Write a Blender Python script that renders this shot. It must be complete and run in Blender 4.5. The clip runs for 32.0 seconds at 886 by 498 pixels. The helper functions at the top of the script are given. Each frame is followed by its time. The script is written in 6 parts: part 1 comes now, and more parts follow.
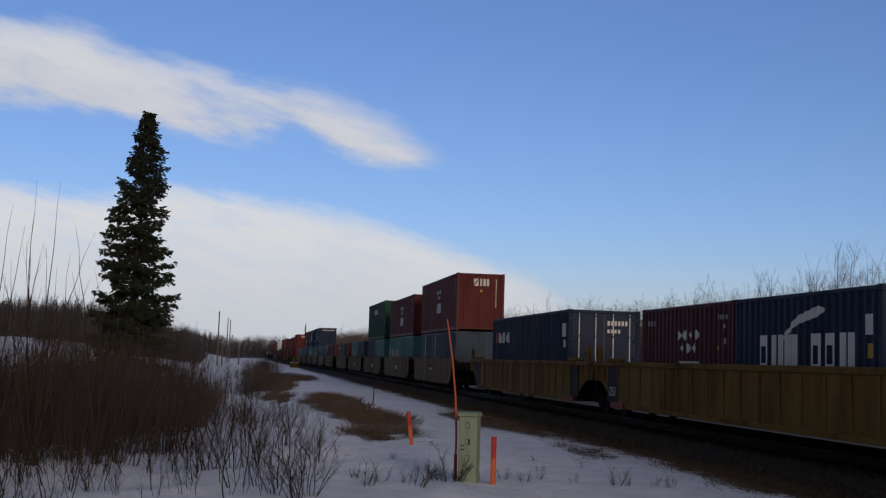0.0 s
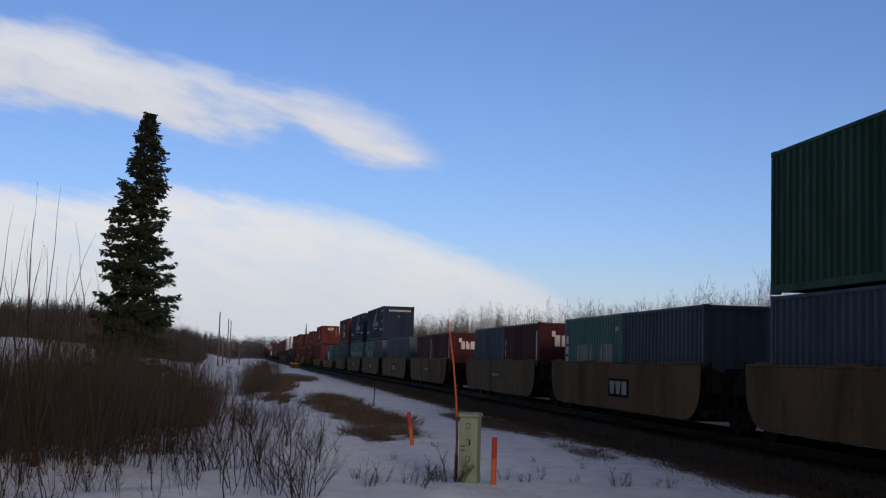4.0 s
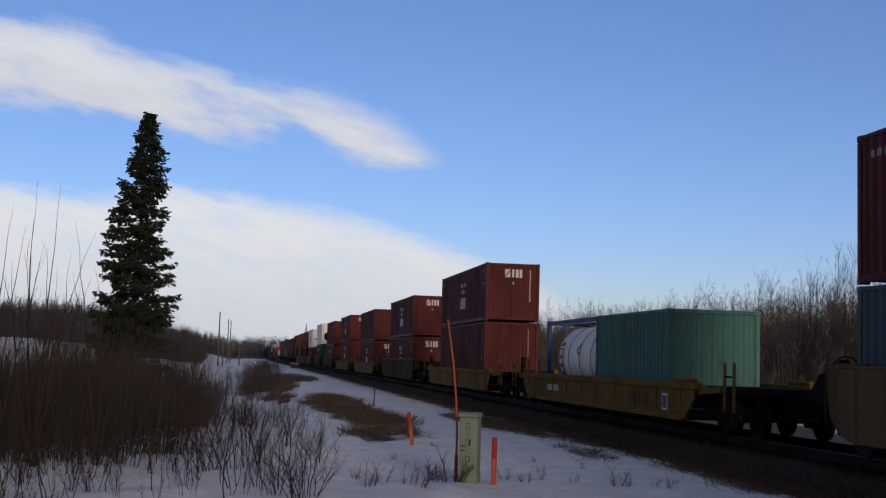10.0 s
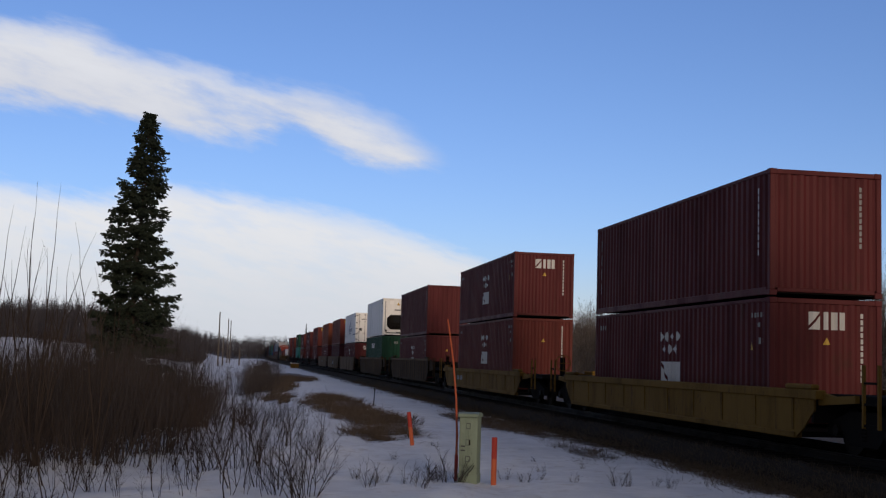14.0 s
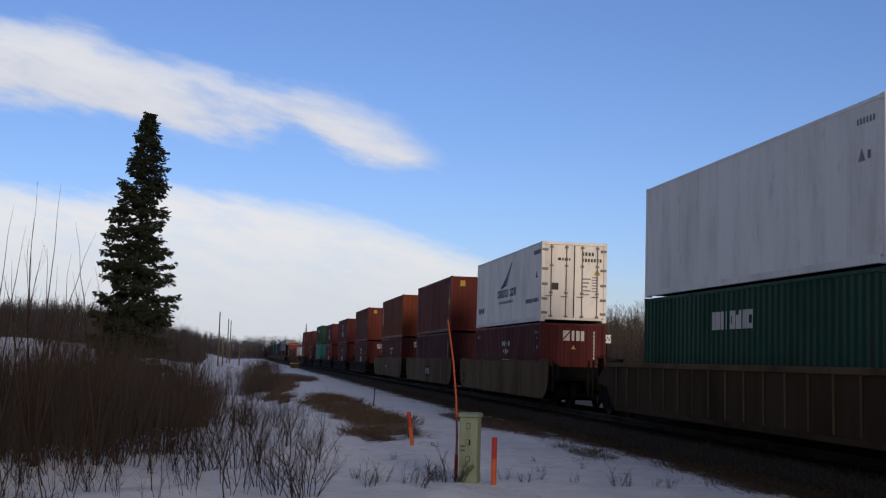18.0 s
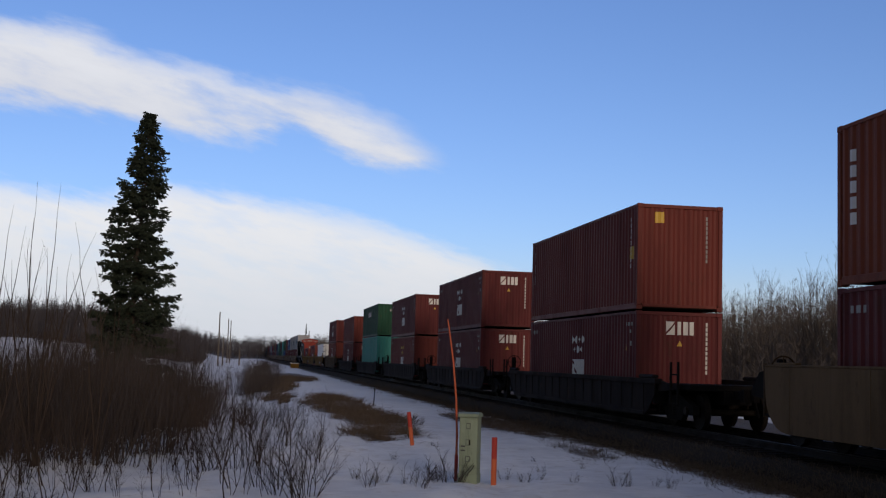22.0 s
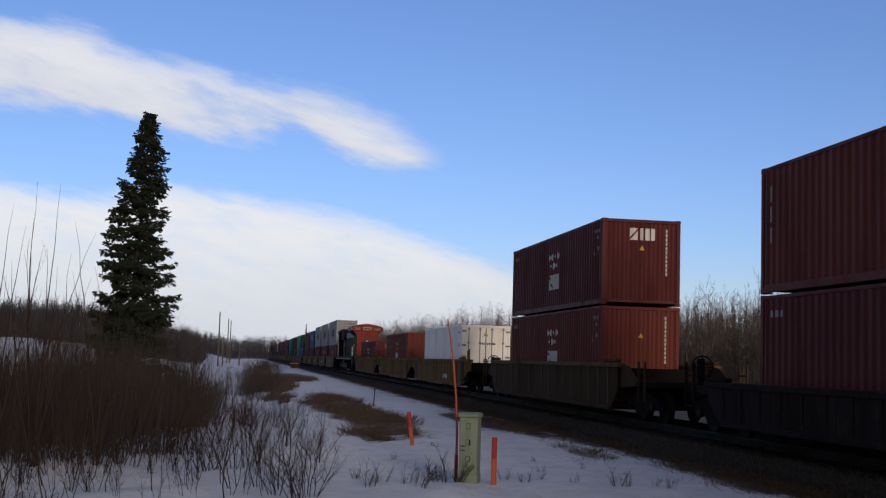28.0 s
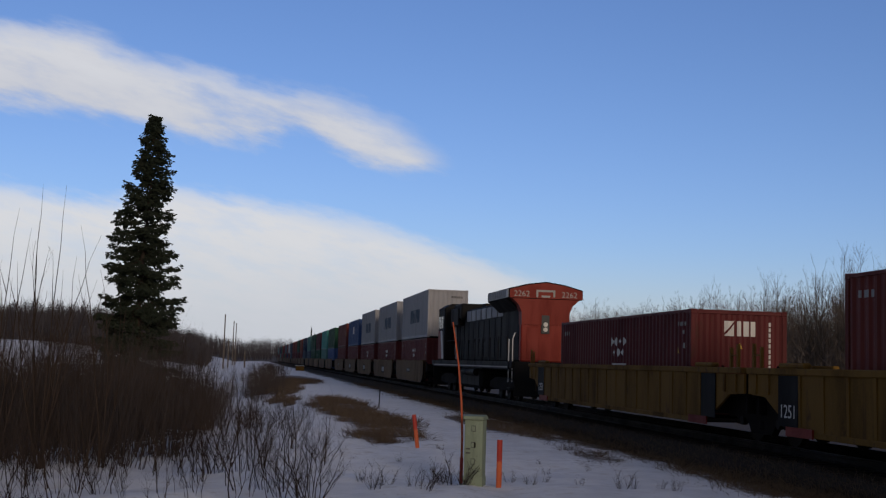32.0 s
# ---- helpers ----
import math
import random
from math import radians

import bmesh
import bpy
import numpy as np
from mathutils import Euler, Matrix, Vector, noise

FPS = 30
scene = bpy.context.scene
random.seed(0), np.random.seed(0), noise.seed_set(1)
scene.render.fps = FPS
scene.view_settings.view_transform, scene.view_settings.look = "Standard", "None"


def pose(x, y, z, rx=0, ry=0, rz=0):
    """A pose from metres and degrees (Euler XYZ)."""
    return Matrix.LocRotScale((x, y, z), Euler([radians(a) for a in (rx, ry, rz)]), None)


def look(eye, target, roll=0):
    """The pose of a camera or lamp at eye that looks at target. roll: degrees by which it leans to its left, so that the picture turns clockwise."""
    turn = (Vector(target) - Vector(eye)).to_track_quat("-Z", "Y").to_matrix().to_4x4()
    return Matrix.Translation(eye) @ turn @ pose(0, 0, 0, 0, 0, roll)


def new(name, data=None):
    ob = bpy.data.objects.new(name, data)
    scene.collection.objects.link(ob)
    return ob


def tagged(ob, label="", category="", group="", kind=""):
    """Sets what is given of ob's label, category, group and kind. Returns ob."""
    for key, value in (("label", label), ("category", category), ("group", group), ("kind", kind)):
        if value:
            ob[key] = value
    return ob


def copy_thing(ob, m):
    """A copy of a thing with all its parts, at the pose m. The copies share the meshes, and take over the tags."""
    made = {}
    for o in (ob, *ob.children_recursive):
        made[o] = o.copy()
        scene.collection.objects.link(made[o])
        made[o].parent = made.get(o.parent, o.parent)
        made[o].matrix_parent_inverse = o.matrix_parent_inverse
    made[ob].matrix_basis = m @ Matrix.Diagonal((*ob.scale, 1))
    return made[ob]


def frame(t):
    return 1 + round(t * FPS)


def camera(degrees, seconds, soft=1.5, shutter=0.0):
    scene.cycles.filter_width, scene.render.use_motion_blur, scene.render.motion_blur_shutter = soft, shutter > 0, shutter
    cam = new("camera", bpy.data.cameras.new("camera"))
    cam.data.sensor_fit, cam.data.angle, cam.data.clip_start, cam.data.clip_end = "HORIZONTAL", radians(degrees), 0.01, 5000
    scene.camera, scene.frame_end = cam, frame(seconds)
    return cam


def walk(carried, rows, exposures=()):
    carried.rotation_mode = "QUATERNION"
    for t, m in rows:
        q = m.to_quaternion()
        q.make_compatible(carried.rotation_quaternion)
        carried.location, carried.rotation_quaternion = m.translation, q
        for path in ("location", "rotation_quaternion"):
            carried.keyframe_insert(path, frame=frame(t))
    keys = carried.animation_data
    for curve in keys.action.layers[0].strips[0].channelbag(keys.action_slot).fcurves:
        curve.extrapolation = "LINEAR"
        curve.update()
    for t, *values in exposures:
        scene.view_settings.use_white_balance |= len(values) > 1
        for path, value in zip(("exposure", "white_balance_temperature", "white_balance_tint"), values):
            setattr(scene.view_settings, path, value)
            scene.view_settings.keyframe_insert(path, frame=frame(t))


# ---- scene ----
EYE = 1.46           # camera height over the rail head
TRACK = 11.58        # track centre line, metres beside the camera
HEAD = 9.146         # camera heading off the track's line, degrees
TILT = 5.33


def aim(dh=0.0, dt=0.0):
    a, b = radians(HEAD + dh), radians(TILT + dt)
    way = Vector((math.sin(a) * math.cos(b), math.cos(a) * math.cos(b), math.sin(b)))
    eye = Vector((0, 0, EYE))
    return look(eye, eye + way * 50, 1.746)


cam = camera(40.58, 32.0, 1.25)
walk(cam, [(0.0, aim(0.03, -0.03)), (2.0, aim(0.03, -0.03)), (3.2, aim()), (15.0, aim()), (30.0, aim()), (30.6, aim()),
           (31.0, aim(-0.06, 0.01)), (31.5, aim(-0.17, 0.03)), (32.0, aim(-0.25, 0.11))],
     exposures=[(0, 0.06), (1, 0.07), (2, 0.18), (3, 0.26), (4, 0.21), (5.5, 0.11), (7, 0.12), (8, 0.21), (9, 0.27), (10, 0.20), (11, 0.17), (12, 0.22), (13, 0.26),
                (17, 0.27), (22, 0.31), (25, 0.34), (28, 0.33), (29.5, 0.15), (31, 0.06), (32, 0.08)])


def travel(t):
    """How far the train has come after t seconds: it slows a little all the way."""
    return 20.2951 * t - 0.0585977 * t * t + 0.000253715 * t ** 3


# ---- world, sun, exposure ----
SUN_HIGH, SUN_TURN = 10.0, 172.0      # degrees; the turn is clockwise from +y


def node(nt, kind, **inputs):
    n = nt.nodes.new(kind)
    for k, v in inputs.items():
        n.inputs[k].default_value = v
    return n


def math_node(nt, op, a, b=None, clamp=False):
    n = nt.nodes.new("ShaderNodeMath")
    n.operation, n.use_clamp = op, clamp
    for i, v in enumerate((a, b)):
        if v is None:
            continue
        if isinstance(v, (int, float)):
            n.inputs[i].default_value = v
        else:
            nt.links.new(v, n.inputs[i])
    return n.outputs[0]


def ramp(nt, fac, stops):
    n = nt.nodes.new("ShaderNodeValToRGB")
    e = n.color_ramp.elements
    while len(e) < len(stops):
        e.new(0.5)
    for el, (pos, col) in zip(e, stops):
        el.position = pos
        el.color = (col, col, col, 1) if isinstance(col, (int, float)) else (*col, 1)
    nt.links.new(fac, n.inputs[0])
    return n.outputs[0]


def smooth(nt, value, lo, hi):
    n = nt.nodes.new("ShaderNodeMapRange")
    n.interpolation_type = "SMOOTHSTEP"
    nt.links.new(value, n.inputs[0])
    for i, v in ((1, lo), (2, hi)):
        if isinstance(v, (int, float)):
            n.inputs[i].default_value = v
        else:
            nt.links.new(v, n.inputs[i])
    return n.outputs[0]


def mix(nt, fac, a, b):
    n = nt.nodes.new("ShaderNodeMix")
    n.data_type = "RGBA"
    for i, v in ((0, fac), (6, a), (7, b)):
        if isinstance(v, tuple):
            n.inputs[i].default_value = (*v, 1)
        elif isinstance(v, (int, float)):
            n.inputs[i].default_value = v
        else:
            nt.links.new(v, n.inputs[i])
    return n.outputs[2]


def make_world():
    w = bpy.data.worlds.new("sky")
    scene.world = w
    w.use_nodes = True
    nt = w.node_tree
    nt.nodes.clear()
    out, bg = nt.nodes.new("ShaderNodeOutputWorld"), nt.nodes.new("ShaderNodeBackground")
    sky = nt.nodes.new("ShaderNodeTexSky")
    sky.sky_type, sky.sun_disc = "NISHITA", False
    sky.sun_elevation, sky.sun_rotation = radians(SUN_HIGH), radians(SUN_TURN)
    sky.air_density, sky.dust_density, sky.ozone_density = 1.0, 0.4, 3.0
    co = nt.nodes.new("ShaderNodeTexCoord").outputs["Generated"]
    # a flat chart of the sky: u to the east of the valley's axis, h over the horizon
    sep = nt.nodes.new("ShaderNodeSeparateXYZ")
    nt.links.new(co, sep.inputs[0])
    flat = math_node(nt, "MAXIMUM", sep.outputs[1], 0.08)
    u = math_node(nt, "DIVIDE", sep.outputs[0], flat)
    h = math_node(nt, "DIVIDE", sep.outputs[2], flat)
    comb = nt.nodes.new("ShaderNodeCombineXYZ")
    nt.links.new(math_node(nt, "MULTIPLY", u, 2.2), comb.inputs[0])
    nt.links.new(math_node(nt, "MULTIPLY", math_node(nt, "ADD", h, math_node(nt, "MULTIPLY", u, 0.22)), 7.0), comb.inputs[1])
    n1 = node(nt, "ShaderNodeTexNoise", Scale=4.0, Detail=8.0, Roughness=0.62)
    nt.links.new(comb.outputs[0], n1.inputs["Vector"])
    n5 = node(nt, "ShaderNodeTexNoise", Scale=11.0, Detail=6.0, Roughness=0.6)
    nt.links.new(comb.outputs[0], n5.inputs["Vector"])
    fuzz = math_node(nt, "ADD", math_node(nt, "MULTIPLY", math_node(nt, "SUBTRACT", n1.outputs[0], 0.5), 0.040),
                     math_node(nt, "MULTIPLY", math_node(nt, "SUBTRACT", n5.outputs[0], 0.5), 0.022))
    hh = math_node(nt, "ADD", h, fuzz)
    along = smooth(nt, u, -0.25, 0.55)
    along.node.interpolation_type = "LINEAR"
    # upper streak: its upper and lower edge over the chart
    top_a = ramp(nt, along, CLOUD_A_TOP)
    low_a = ramp(nt, along, CLOUD_A_LOW)
    a = math_node(nt, "MULTIPLY", smooth(nt, math_node(nt, "SUBTRACT", top_a, hh), -0.006, 0.024),
                  smooth(nt, math_node(nt, "SUBTRACT", hh, low_a), -0.006, 0.016))
    top_b = ramp(nt, along, CLOUD_B_TOP)
    b = smooth(nt, math_node(nt, "SUBTRACT", top_b, hh), -0.010, 0.014)
    front = smooth(nt, sep.outputs[1], 0.15, 0.35)
    a, b = math_node(nt, "MULTIPLY", a, front), math_node(nt, "MULTIPLY", b, front)
    # unseen grey cloud, added outside the view to dim and neutralise the fill light
    n3 = node(nt, "ShaderNodeTexNoise", Scale=2.5, Detail=5.0)
    nt.links.new(co, n3.inputs["Vector"])
    rest = math_node(nt, "MULTIPLY", smooth(nt, n3.outputs[0], 0.33, 0.52), math_node(nt, "SUBTRACT", 1.0, front))
    shade = smooth(nt, math_node(nt, "ADD", math_node(nt, "SUBTRACT", hh, low_a), math_node(nt, "MULTIPLY", n1.outputs[0], 0.11)), 0.02, 0.15)
    gain = nt.nodes.new("ShaderNodeVectorMath")
    gain.operation = "MULTIPLY"
    nt.links.new(sky.outputs[0], gain.inputs[0])
    nt.links.new(mix(nt, smooth(nt, h, 0.02, 0.30), SKY_LOW, SKY_TOP), gain.inputs[1])
    col = mix(nt, math_node(nt, "MULTIPLY", rest, 0.92), gain.outputs[0], CLOUD_UNSEEN)
    col = mix(nt, math_node(nt, "MULTIPLY", math_node(nt, "MULTIPLY", a, 0.92), smooth(nt, math_node(nt, "SUBTRACT", n1.outputs[0], math_node(nt, "MULTIPLY", along, 0.46)), -0.02, 0.46)), col, mix(nt, shade, CLOUD_GREY, CLOUD_WHITE))
    mottle = math_node(nt, "MULTIPLY", b, math_node(nt, "ADD", 0.76, math_node(nt, "MULTIPLY", smooth(nt, math_node(nt, "ADD", math_node(nt, "MULTIPLY", n5.outputs[0], 0.5), math_node(nt, "MULTIPLY", n1.outputs[0], 0.5)), 0.38, 0.55), 0.20)))
    col = mix(nt, mottle, col, mix(nt, smooth(nt, math_node(nt, "ADD", h, math_node(nt, "MULTIPLY", n1.outputs[0], 0.10)), 0.06, 0.19), CLOUD_HAZE, CLOUD_WHITE))
    # thin veil close to the horizon
    veil = math_node(nt, "MULTIPLY", smooth(nt, h, 0.11, -0.02), front)
    col = mix(nt, math_node(nt, "MULTIPLY", veil, 0.6), col, SKY_HAZE)
    nt.links.new(col, bg.inputs[0])
    bg.inputs[1].default_value = 0.1
    nt.links.new(bg.outputs[0], out.inputs[0])


SKY_LOW, SKY_TOP = (0.98, 0.98, 1.40), (0.96, 0.95, 1.28)
CLOUD_WHITE, CLOUD_GREY, CLOUD_HAZE, SKY_HAZE, CLOUD_UNSEEN = (6.65, 6.65, 6.8), (5.3, 5.35, 5.75), (5.85, 6.0, 6.35), (4.8, 5.15, 5.9), (1.70, 1.64, 1.64)
CLOUD_A_TOP = [(0.0, 0.272), (0.05, 0.270), (0.123, 0.268), (0.192, 0.2486), (0.261, 0.243), (0.29, 0.2331), (0.373, 0.229), (0.421, 0.2189), (0.458, 0.2061), (0.483, 0.1917), (0.502, 0.1809), (0.522, 0.166)]
CLOUD_A_LOW = [(0.0, 0.198), (0.056, 0.195), (0.128, 0.1913), (0.19, 0.1831), (0.253, 0.1772), (0.305, 0.1750), (0.330, 0.1810), (0.345, 0.1880), (0.364, 0.1860), (0.385, 0.1760), (0.412, 0.166), (0.46, 0.1595), (0.509, 0.1620), (0.524, 0.1700)]
CLOUD_B_TOP = [(0.0, 0.128), (0.061, 0.1298), (0.172, 0.1243), (0.227, 0.136), (0.296, 0.1318), (0.355, 0.1234), (0.402, 0.1157), (0.462, 0.1075), (0.511, 0.0987), (0.542, 0.0902), (0.585, 0.0772), (0.617, 0.0646), (0.66, 0.040), (0.72, 0.0)]
make_world()
sun = new("sun", bpy.data.lights.new("sun", "SUN"))
sun.data.energy, sun.data.angle, sun.data.color = 1.6, radians(14), (1.0, 0.80, 0.62)
sun_way = Vector((math.sin(radians(SUN_TURN)) * math.cos(radians(SUN_HIGH)), math.cos(radians(SUN_TURN)) * math.cos(radians(SUN_HIGH)), math.sin(radians(SUN_HIGH))))
sun.matrix_world = look(sun_way * 300, (0, 0, 0))


# ---- materials ----
def material(name, rough=0.6, metal=0.0, spec=0.25):
    m = bpy.data.materials.new(name)
    m.use_nodes = True
    nt = m.node_tree
    b = nt.nodes["Principled BSDF"]
    b.inputs["Roughness"].default_value, b.inputs["Metallic"].default_value = rough, metal
    b.inputs["Specular IOR Level"].default_value = spec
    return m, nt, b


def noise_of(nt, scale, detail=5.0, rough=0.6, stretch=None):
    co = nt.nodes.new("ShaderNodeTexCoord").outputs["Object"]
    far = nt.nodes.new("ShaderNodeVectorMath")
    nt.links.new(co, far.inputs[0])
    nt.links.new(math_node(nt, "MULTIPLY", nt.nodes.new("ShaderNodeObjectInfo").outputs["Random"], 41.0), far.inputs[1])
    co = far.outputs[0]
    if stretch:
        mp = nt.nodes.new("ShaderNodeMapping")
        mp.inputs["Scale"].default_value = stretch
        nt.links.new(co, mp.inputs[0])
        co = mp.outputs[0]
    n = node(nt, "ShaderNodeTexNoise", Scale=scale, Detail=detail, Roughness=rough)
    nt.links.new(co, n.inputs["Vector"])
    return n.outputs[0]


def bump(nt, b, height, strength, dist):
    n = node(nt, "ShaderNodeBump", Strength=strength, Distance=dist)
    nt.links.new(height, n.inputs["Height"])
    nt.links.new(n.outputs[0], b.inputs["Normal"])


def worn(name, col, dirt, amount=0.5, rough=0.55, metal=0.0, scale=1.2, streak=True, fine=40.0, relief=0.003, vary=0.12, rust=0.0, spec=0.25):
    """Painted or plain surface with stains, streaks running down, grain and a small change from piece to piece."""
    m, nt, b = material(name, rough, metal, spec)
    big = noise_of(nt, scale, 6.0, 0.65, (1.0, 1.0, 0.25) if streak else None)
    grain = noise_of(nt, fine, 3.0)
    mask = smooth(nt, math_node(nt, "ADD", math_node(nt, "MULTIPLY", big, 0.8), math_node(nt, "MULTIPLY", grain, 0.2)), 0.42, 0.72)
    info = nt.nodes.new("ShaderNodeObjectInfo").outputs["Random"]
    shift = math_node(nt, "ADD", math_node(nt, "MULTIPLY", info, vary), 1.0 - vary / 2)
    tone = nt.nodes.new("ShaderNodeVectorMath")
    tone.operation = "SCALE"
    paint = mix(nt, math_node(nt, "MULTIPLY", mask, amount), col, dirt)
    if rust:
        spots = smooth(nt, noise_of(nt, 2.6, 8.0, 0.75, (1.0, 1.0, 0.45)), 0.56, 0.68)
        runs = smooth(nt, noise_of(nt, 5.0, 4.0, 0.6, (1.0, 1.0, 0.04)), 0.55, 0.75)
        paint = mix(nt, math_node(nt, "MULTIPLY", math_node(nt, "MAXIMUM", spots, math_node(nt, "MULTIPLY", runs, 0.6)), rust), paint, (0.045, 0.022, 0.013))
    nt.links.new(paint, tone.inputs[0])
    nt.links.new(shift, tone.inputs["Scale"])
    nt.links.new(tone.outputs[0], b.inputs["Base Color"])
    nt.links.new(math_node(nt, "ADD", math_node(nt, "MULTIPLY", mask, 0.25), rough, True), b.inputs["Roughness"])
    bump(nt, b, grain, 0.35, relief)
    return m


M = {}
M["red"] = worn("oxide_red_paint", (0.08125, 0.0162, 0.01714), (0.04051, 0.01296, 0.01411), 0.7, rust=0.45, spec=0.12)
M["brick"] = worn("brick_red_paint", (0.1028, 0.0216, 0.01714), (0.05413, 0.01896, 0.01714), 0.6, rust=0.45, spec=0.12)
M["maroon"] = worn("maroon_paint", (0.05145, 0.01188, 0.01562), (0.027, 0.00972, 0.01159), 0.6, rust=0.45, spec=0.12)
M["orange"] = worn("faded_orange_paint", (0.1386, 0.03421, 0.01591), (0.07187, 0.02004, 0.01451), 0.55, rust=0.45, spec=0.12)
M["navy"] = worn("navy_paint", (0.01008, 0.01956, 0.04752), (0.01116, 0.01404, 0.02232), 0.5, rust=0.45, spec=0.12)
M["slate"] = worn("slate_blue_paint", (0.03636, 0.05304, 0.07812), (0.02784, 0.03072, 0.03636), 0.5, rust=0.45, spec=0.12)
M["steel_blue"] = worn("steel_blue_paint", (0.04752, 0.06984, 0.1004), (0.03348, 0.039, 0.04464), 0.5, rust=0.45, spec=0.12)
M["teal"] = worn("teal_paint", (0.056, 0.145, 0.135), (0.040, 0.080, 0.073), 0.6, rust=0.45, spec=0.12)
M["green"] = worn("dark_green_paint", (0.01008, 0.04752, 0.02784), (0.01116, 0.0252, 0.01668), 0.5, rust=0.45, spec=0.12)
M["bright_teal"] = worn("bright_teal_paint", (0.0279, 0.186, 0.1612), (0.0248, 0.0868, 0.0744), 0.4, rust=0.45)
M["royal"] = worn("royal_blue_paint", (0.0186, 0.0496, 0.1488), (0.0186, 0.031, 0.062), 0.4, rust=0.45)
M["white"] = worn("white_reefer_paint", (0.74, 0.725, 0.70), (0.44, 0.41, 0.37), 0.5, 0.5, rust=0.18)
M["grey"] = worn("pale_grey_paint", (0.2213, 0.2266, 0.2448), (0.137, 0.137, 0.1469), 0.45, rust=0.10)
M["tan"] = worn("dusty_tan_car_paint", (0.108, 0.068, 0.033), (0.044, 0.028, 0.0155), 0.85, 0.8, scale=0.7, relief=0.006, rust=0.75, spec=0.12)
M["yellow"] = worn("dirty_yellow_car_paint", (0.136, 0.074, 0.014), (0.048, 0.027, 0.010), 0.9, 0.8, scale=0.9, relief=0.006, rust=0.75, spec=0.12)
M["low_yellow"] = worn("weathered_yellow_car_paint", (0.150, 0.084, 0.015), (0.058, 0.032, 0.011), 0.85, 0.8, scale=0.9, relief=0.006, rust=0.7, spec=0.12)
M["brown"] = worn("grimy_brown_car_paint", (0.048, 0.029, 0.0135), (0.020, 0.013, 0.0075), 0.85, 0.85, scale=0.8, relief=0.006, rust=0.75, spec=0.1)
M["dark"] = worn("grimy_dark_car_paint", (0.014, 0.0105, 0.0098), (0.009, 0.0073, 0.0067), 0.8, 0.85, scale=0.8, relief=0.006, rust=0.6, spec=0.08)
M["black"] = worn("black_steel", (0.0095, 0.0083, 0.0078), (0.014, 0.012, 0.0105), 0.6, 0.85, vary=0.1, spec=0.04)
M["wheel"] = worn("wheel_steel", (0.014, 0.011, 0.009), (0.007, 0.006, 0.005), 0.7, 0.7, 0.3, spec=0.1)
M["mark"] = worn("white_lettering_paint", (0.496, 0.488, 0.472), (0.304, 0.288, 0.264), 0.4, 0.6)
M["mark_dim"] = worn("dull_white_lettering_paint", (0.235, 0.235, 0.23), (0.14, 0.135, 0.13), 0.5, 0.7)
M["mark_blue"] = worn("blue_lettering_paint", (0.040, 0.060, 0.130), (0.08, 0.09, 0.14), 0.3, 0.6)
M["mark_dark"] = worn("dark_lettering_paint", (0.045, 0.045, 0.048), (0.09, 0.085, 0.08), 0.3, 0.6)
M["mark_grey"] = worn("grey_hardware", (0.20, 0.20, 0.205), (0.13, 0.13, 0.13), 0.5, 0.6)
M["mark_yellow"] = worn("yellow_sticker", (0.40, 0.25, 0.035), (0.24, 0.16, 0.045), 0.3, 0.5)
M["mark_red"] = worn("red_marking", (0.300, 0.030, 0.025), (0.15, 0.03, 0.03), 0.3, 0.5)
M["faded_red"] = worn("faded_red_marking", (0.085, 0.018, 0.012), (0.06, 0.025, 0.012), 0.5, 0.7)
M["loco_red"] = worn("locomotive_red_paint", (0.15, 0.0165, 0.0105), (0.055, 0.0105, 0.0085), 0.7, 0.55, spec=0.15)
M["loco_black"] = worn("locomotive_black_paint", (0.010, 0.010, 0.0108), (0.016, 0.015, 0.014), 0.5, 0.6, spec=0.05)
M["rail"] = worn("rail_steel", (0.012, 0.009, 0.007), (0.008, 0.006, 0.005), 0.7, 0.7, 0.3, streak=False, spec=0.1)
M["railhead"] = worn("polished_rail_head", (0.02, 0.018, 0.016), (0.012, 0.011, 0.010), 0.4, 0.6, 0.6, streak=False, spec=0.1)
M["tie"] = worn("creosoted_timber", (0.012, 0.009, 0.007), (0.022, 0.018, 0.015), 0.6, 0.95, scale=5.0, streak=False, relief=0.01, spec=0.05)
M["cabinet"] = worn("pale_green_cabinet_paint", (0.175, 0.215, 0.155), (0.115, 0.135, 0.100), 0.6, 0.6, scale=3.0, rust=0.15)
M["marker_orange"] = worn("orange_marker_plastic", (0.36, 0.075, 0.028), (0.26, 0.085, 0.04), 0.5, 0.6, scale=6.0)
M["marker_tip"] = worn("red_marker_tip", (0.27, 0.026, 0.018), (0.2, 0.035, 0.024), 0.4, 0.6, scale=6.0)
M["bark"] = worn("spruce_bark", (0.030, 0.023, 0.018), (0.016, 0.013, 0.011), 0.6, 0.95, scale=6.0, relief=0.01)
M["pole"] = worn("weathered_pole_timber", (0.095, 0.080, 0.068), (0.05, 0.04, 0.035), 0.6, 0.95, scale=4.0)
M["aspen"] = worn("bare_aspen_bark", (0.070, 0.058, 0.050), (0.036, 0.029, 0.025), 0.6, 0.95, scale=4.0, vary=0.3)
M["willow"] = worn("willow_twig_bark", (0.046, 0.039, 0.0385), (0.030, 0.0265, 0.0265), 0.6, 0.95, scale=4.0, vary=0.4, spec=0.05)
M["twig"] = worn("grey_twig_bark", (0.034, 0.0255, 0.0215), (0.018, 0.014, 0.0125), 0.6, 0.95, scale=6.0, vary=0.3, spec=0.05)
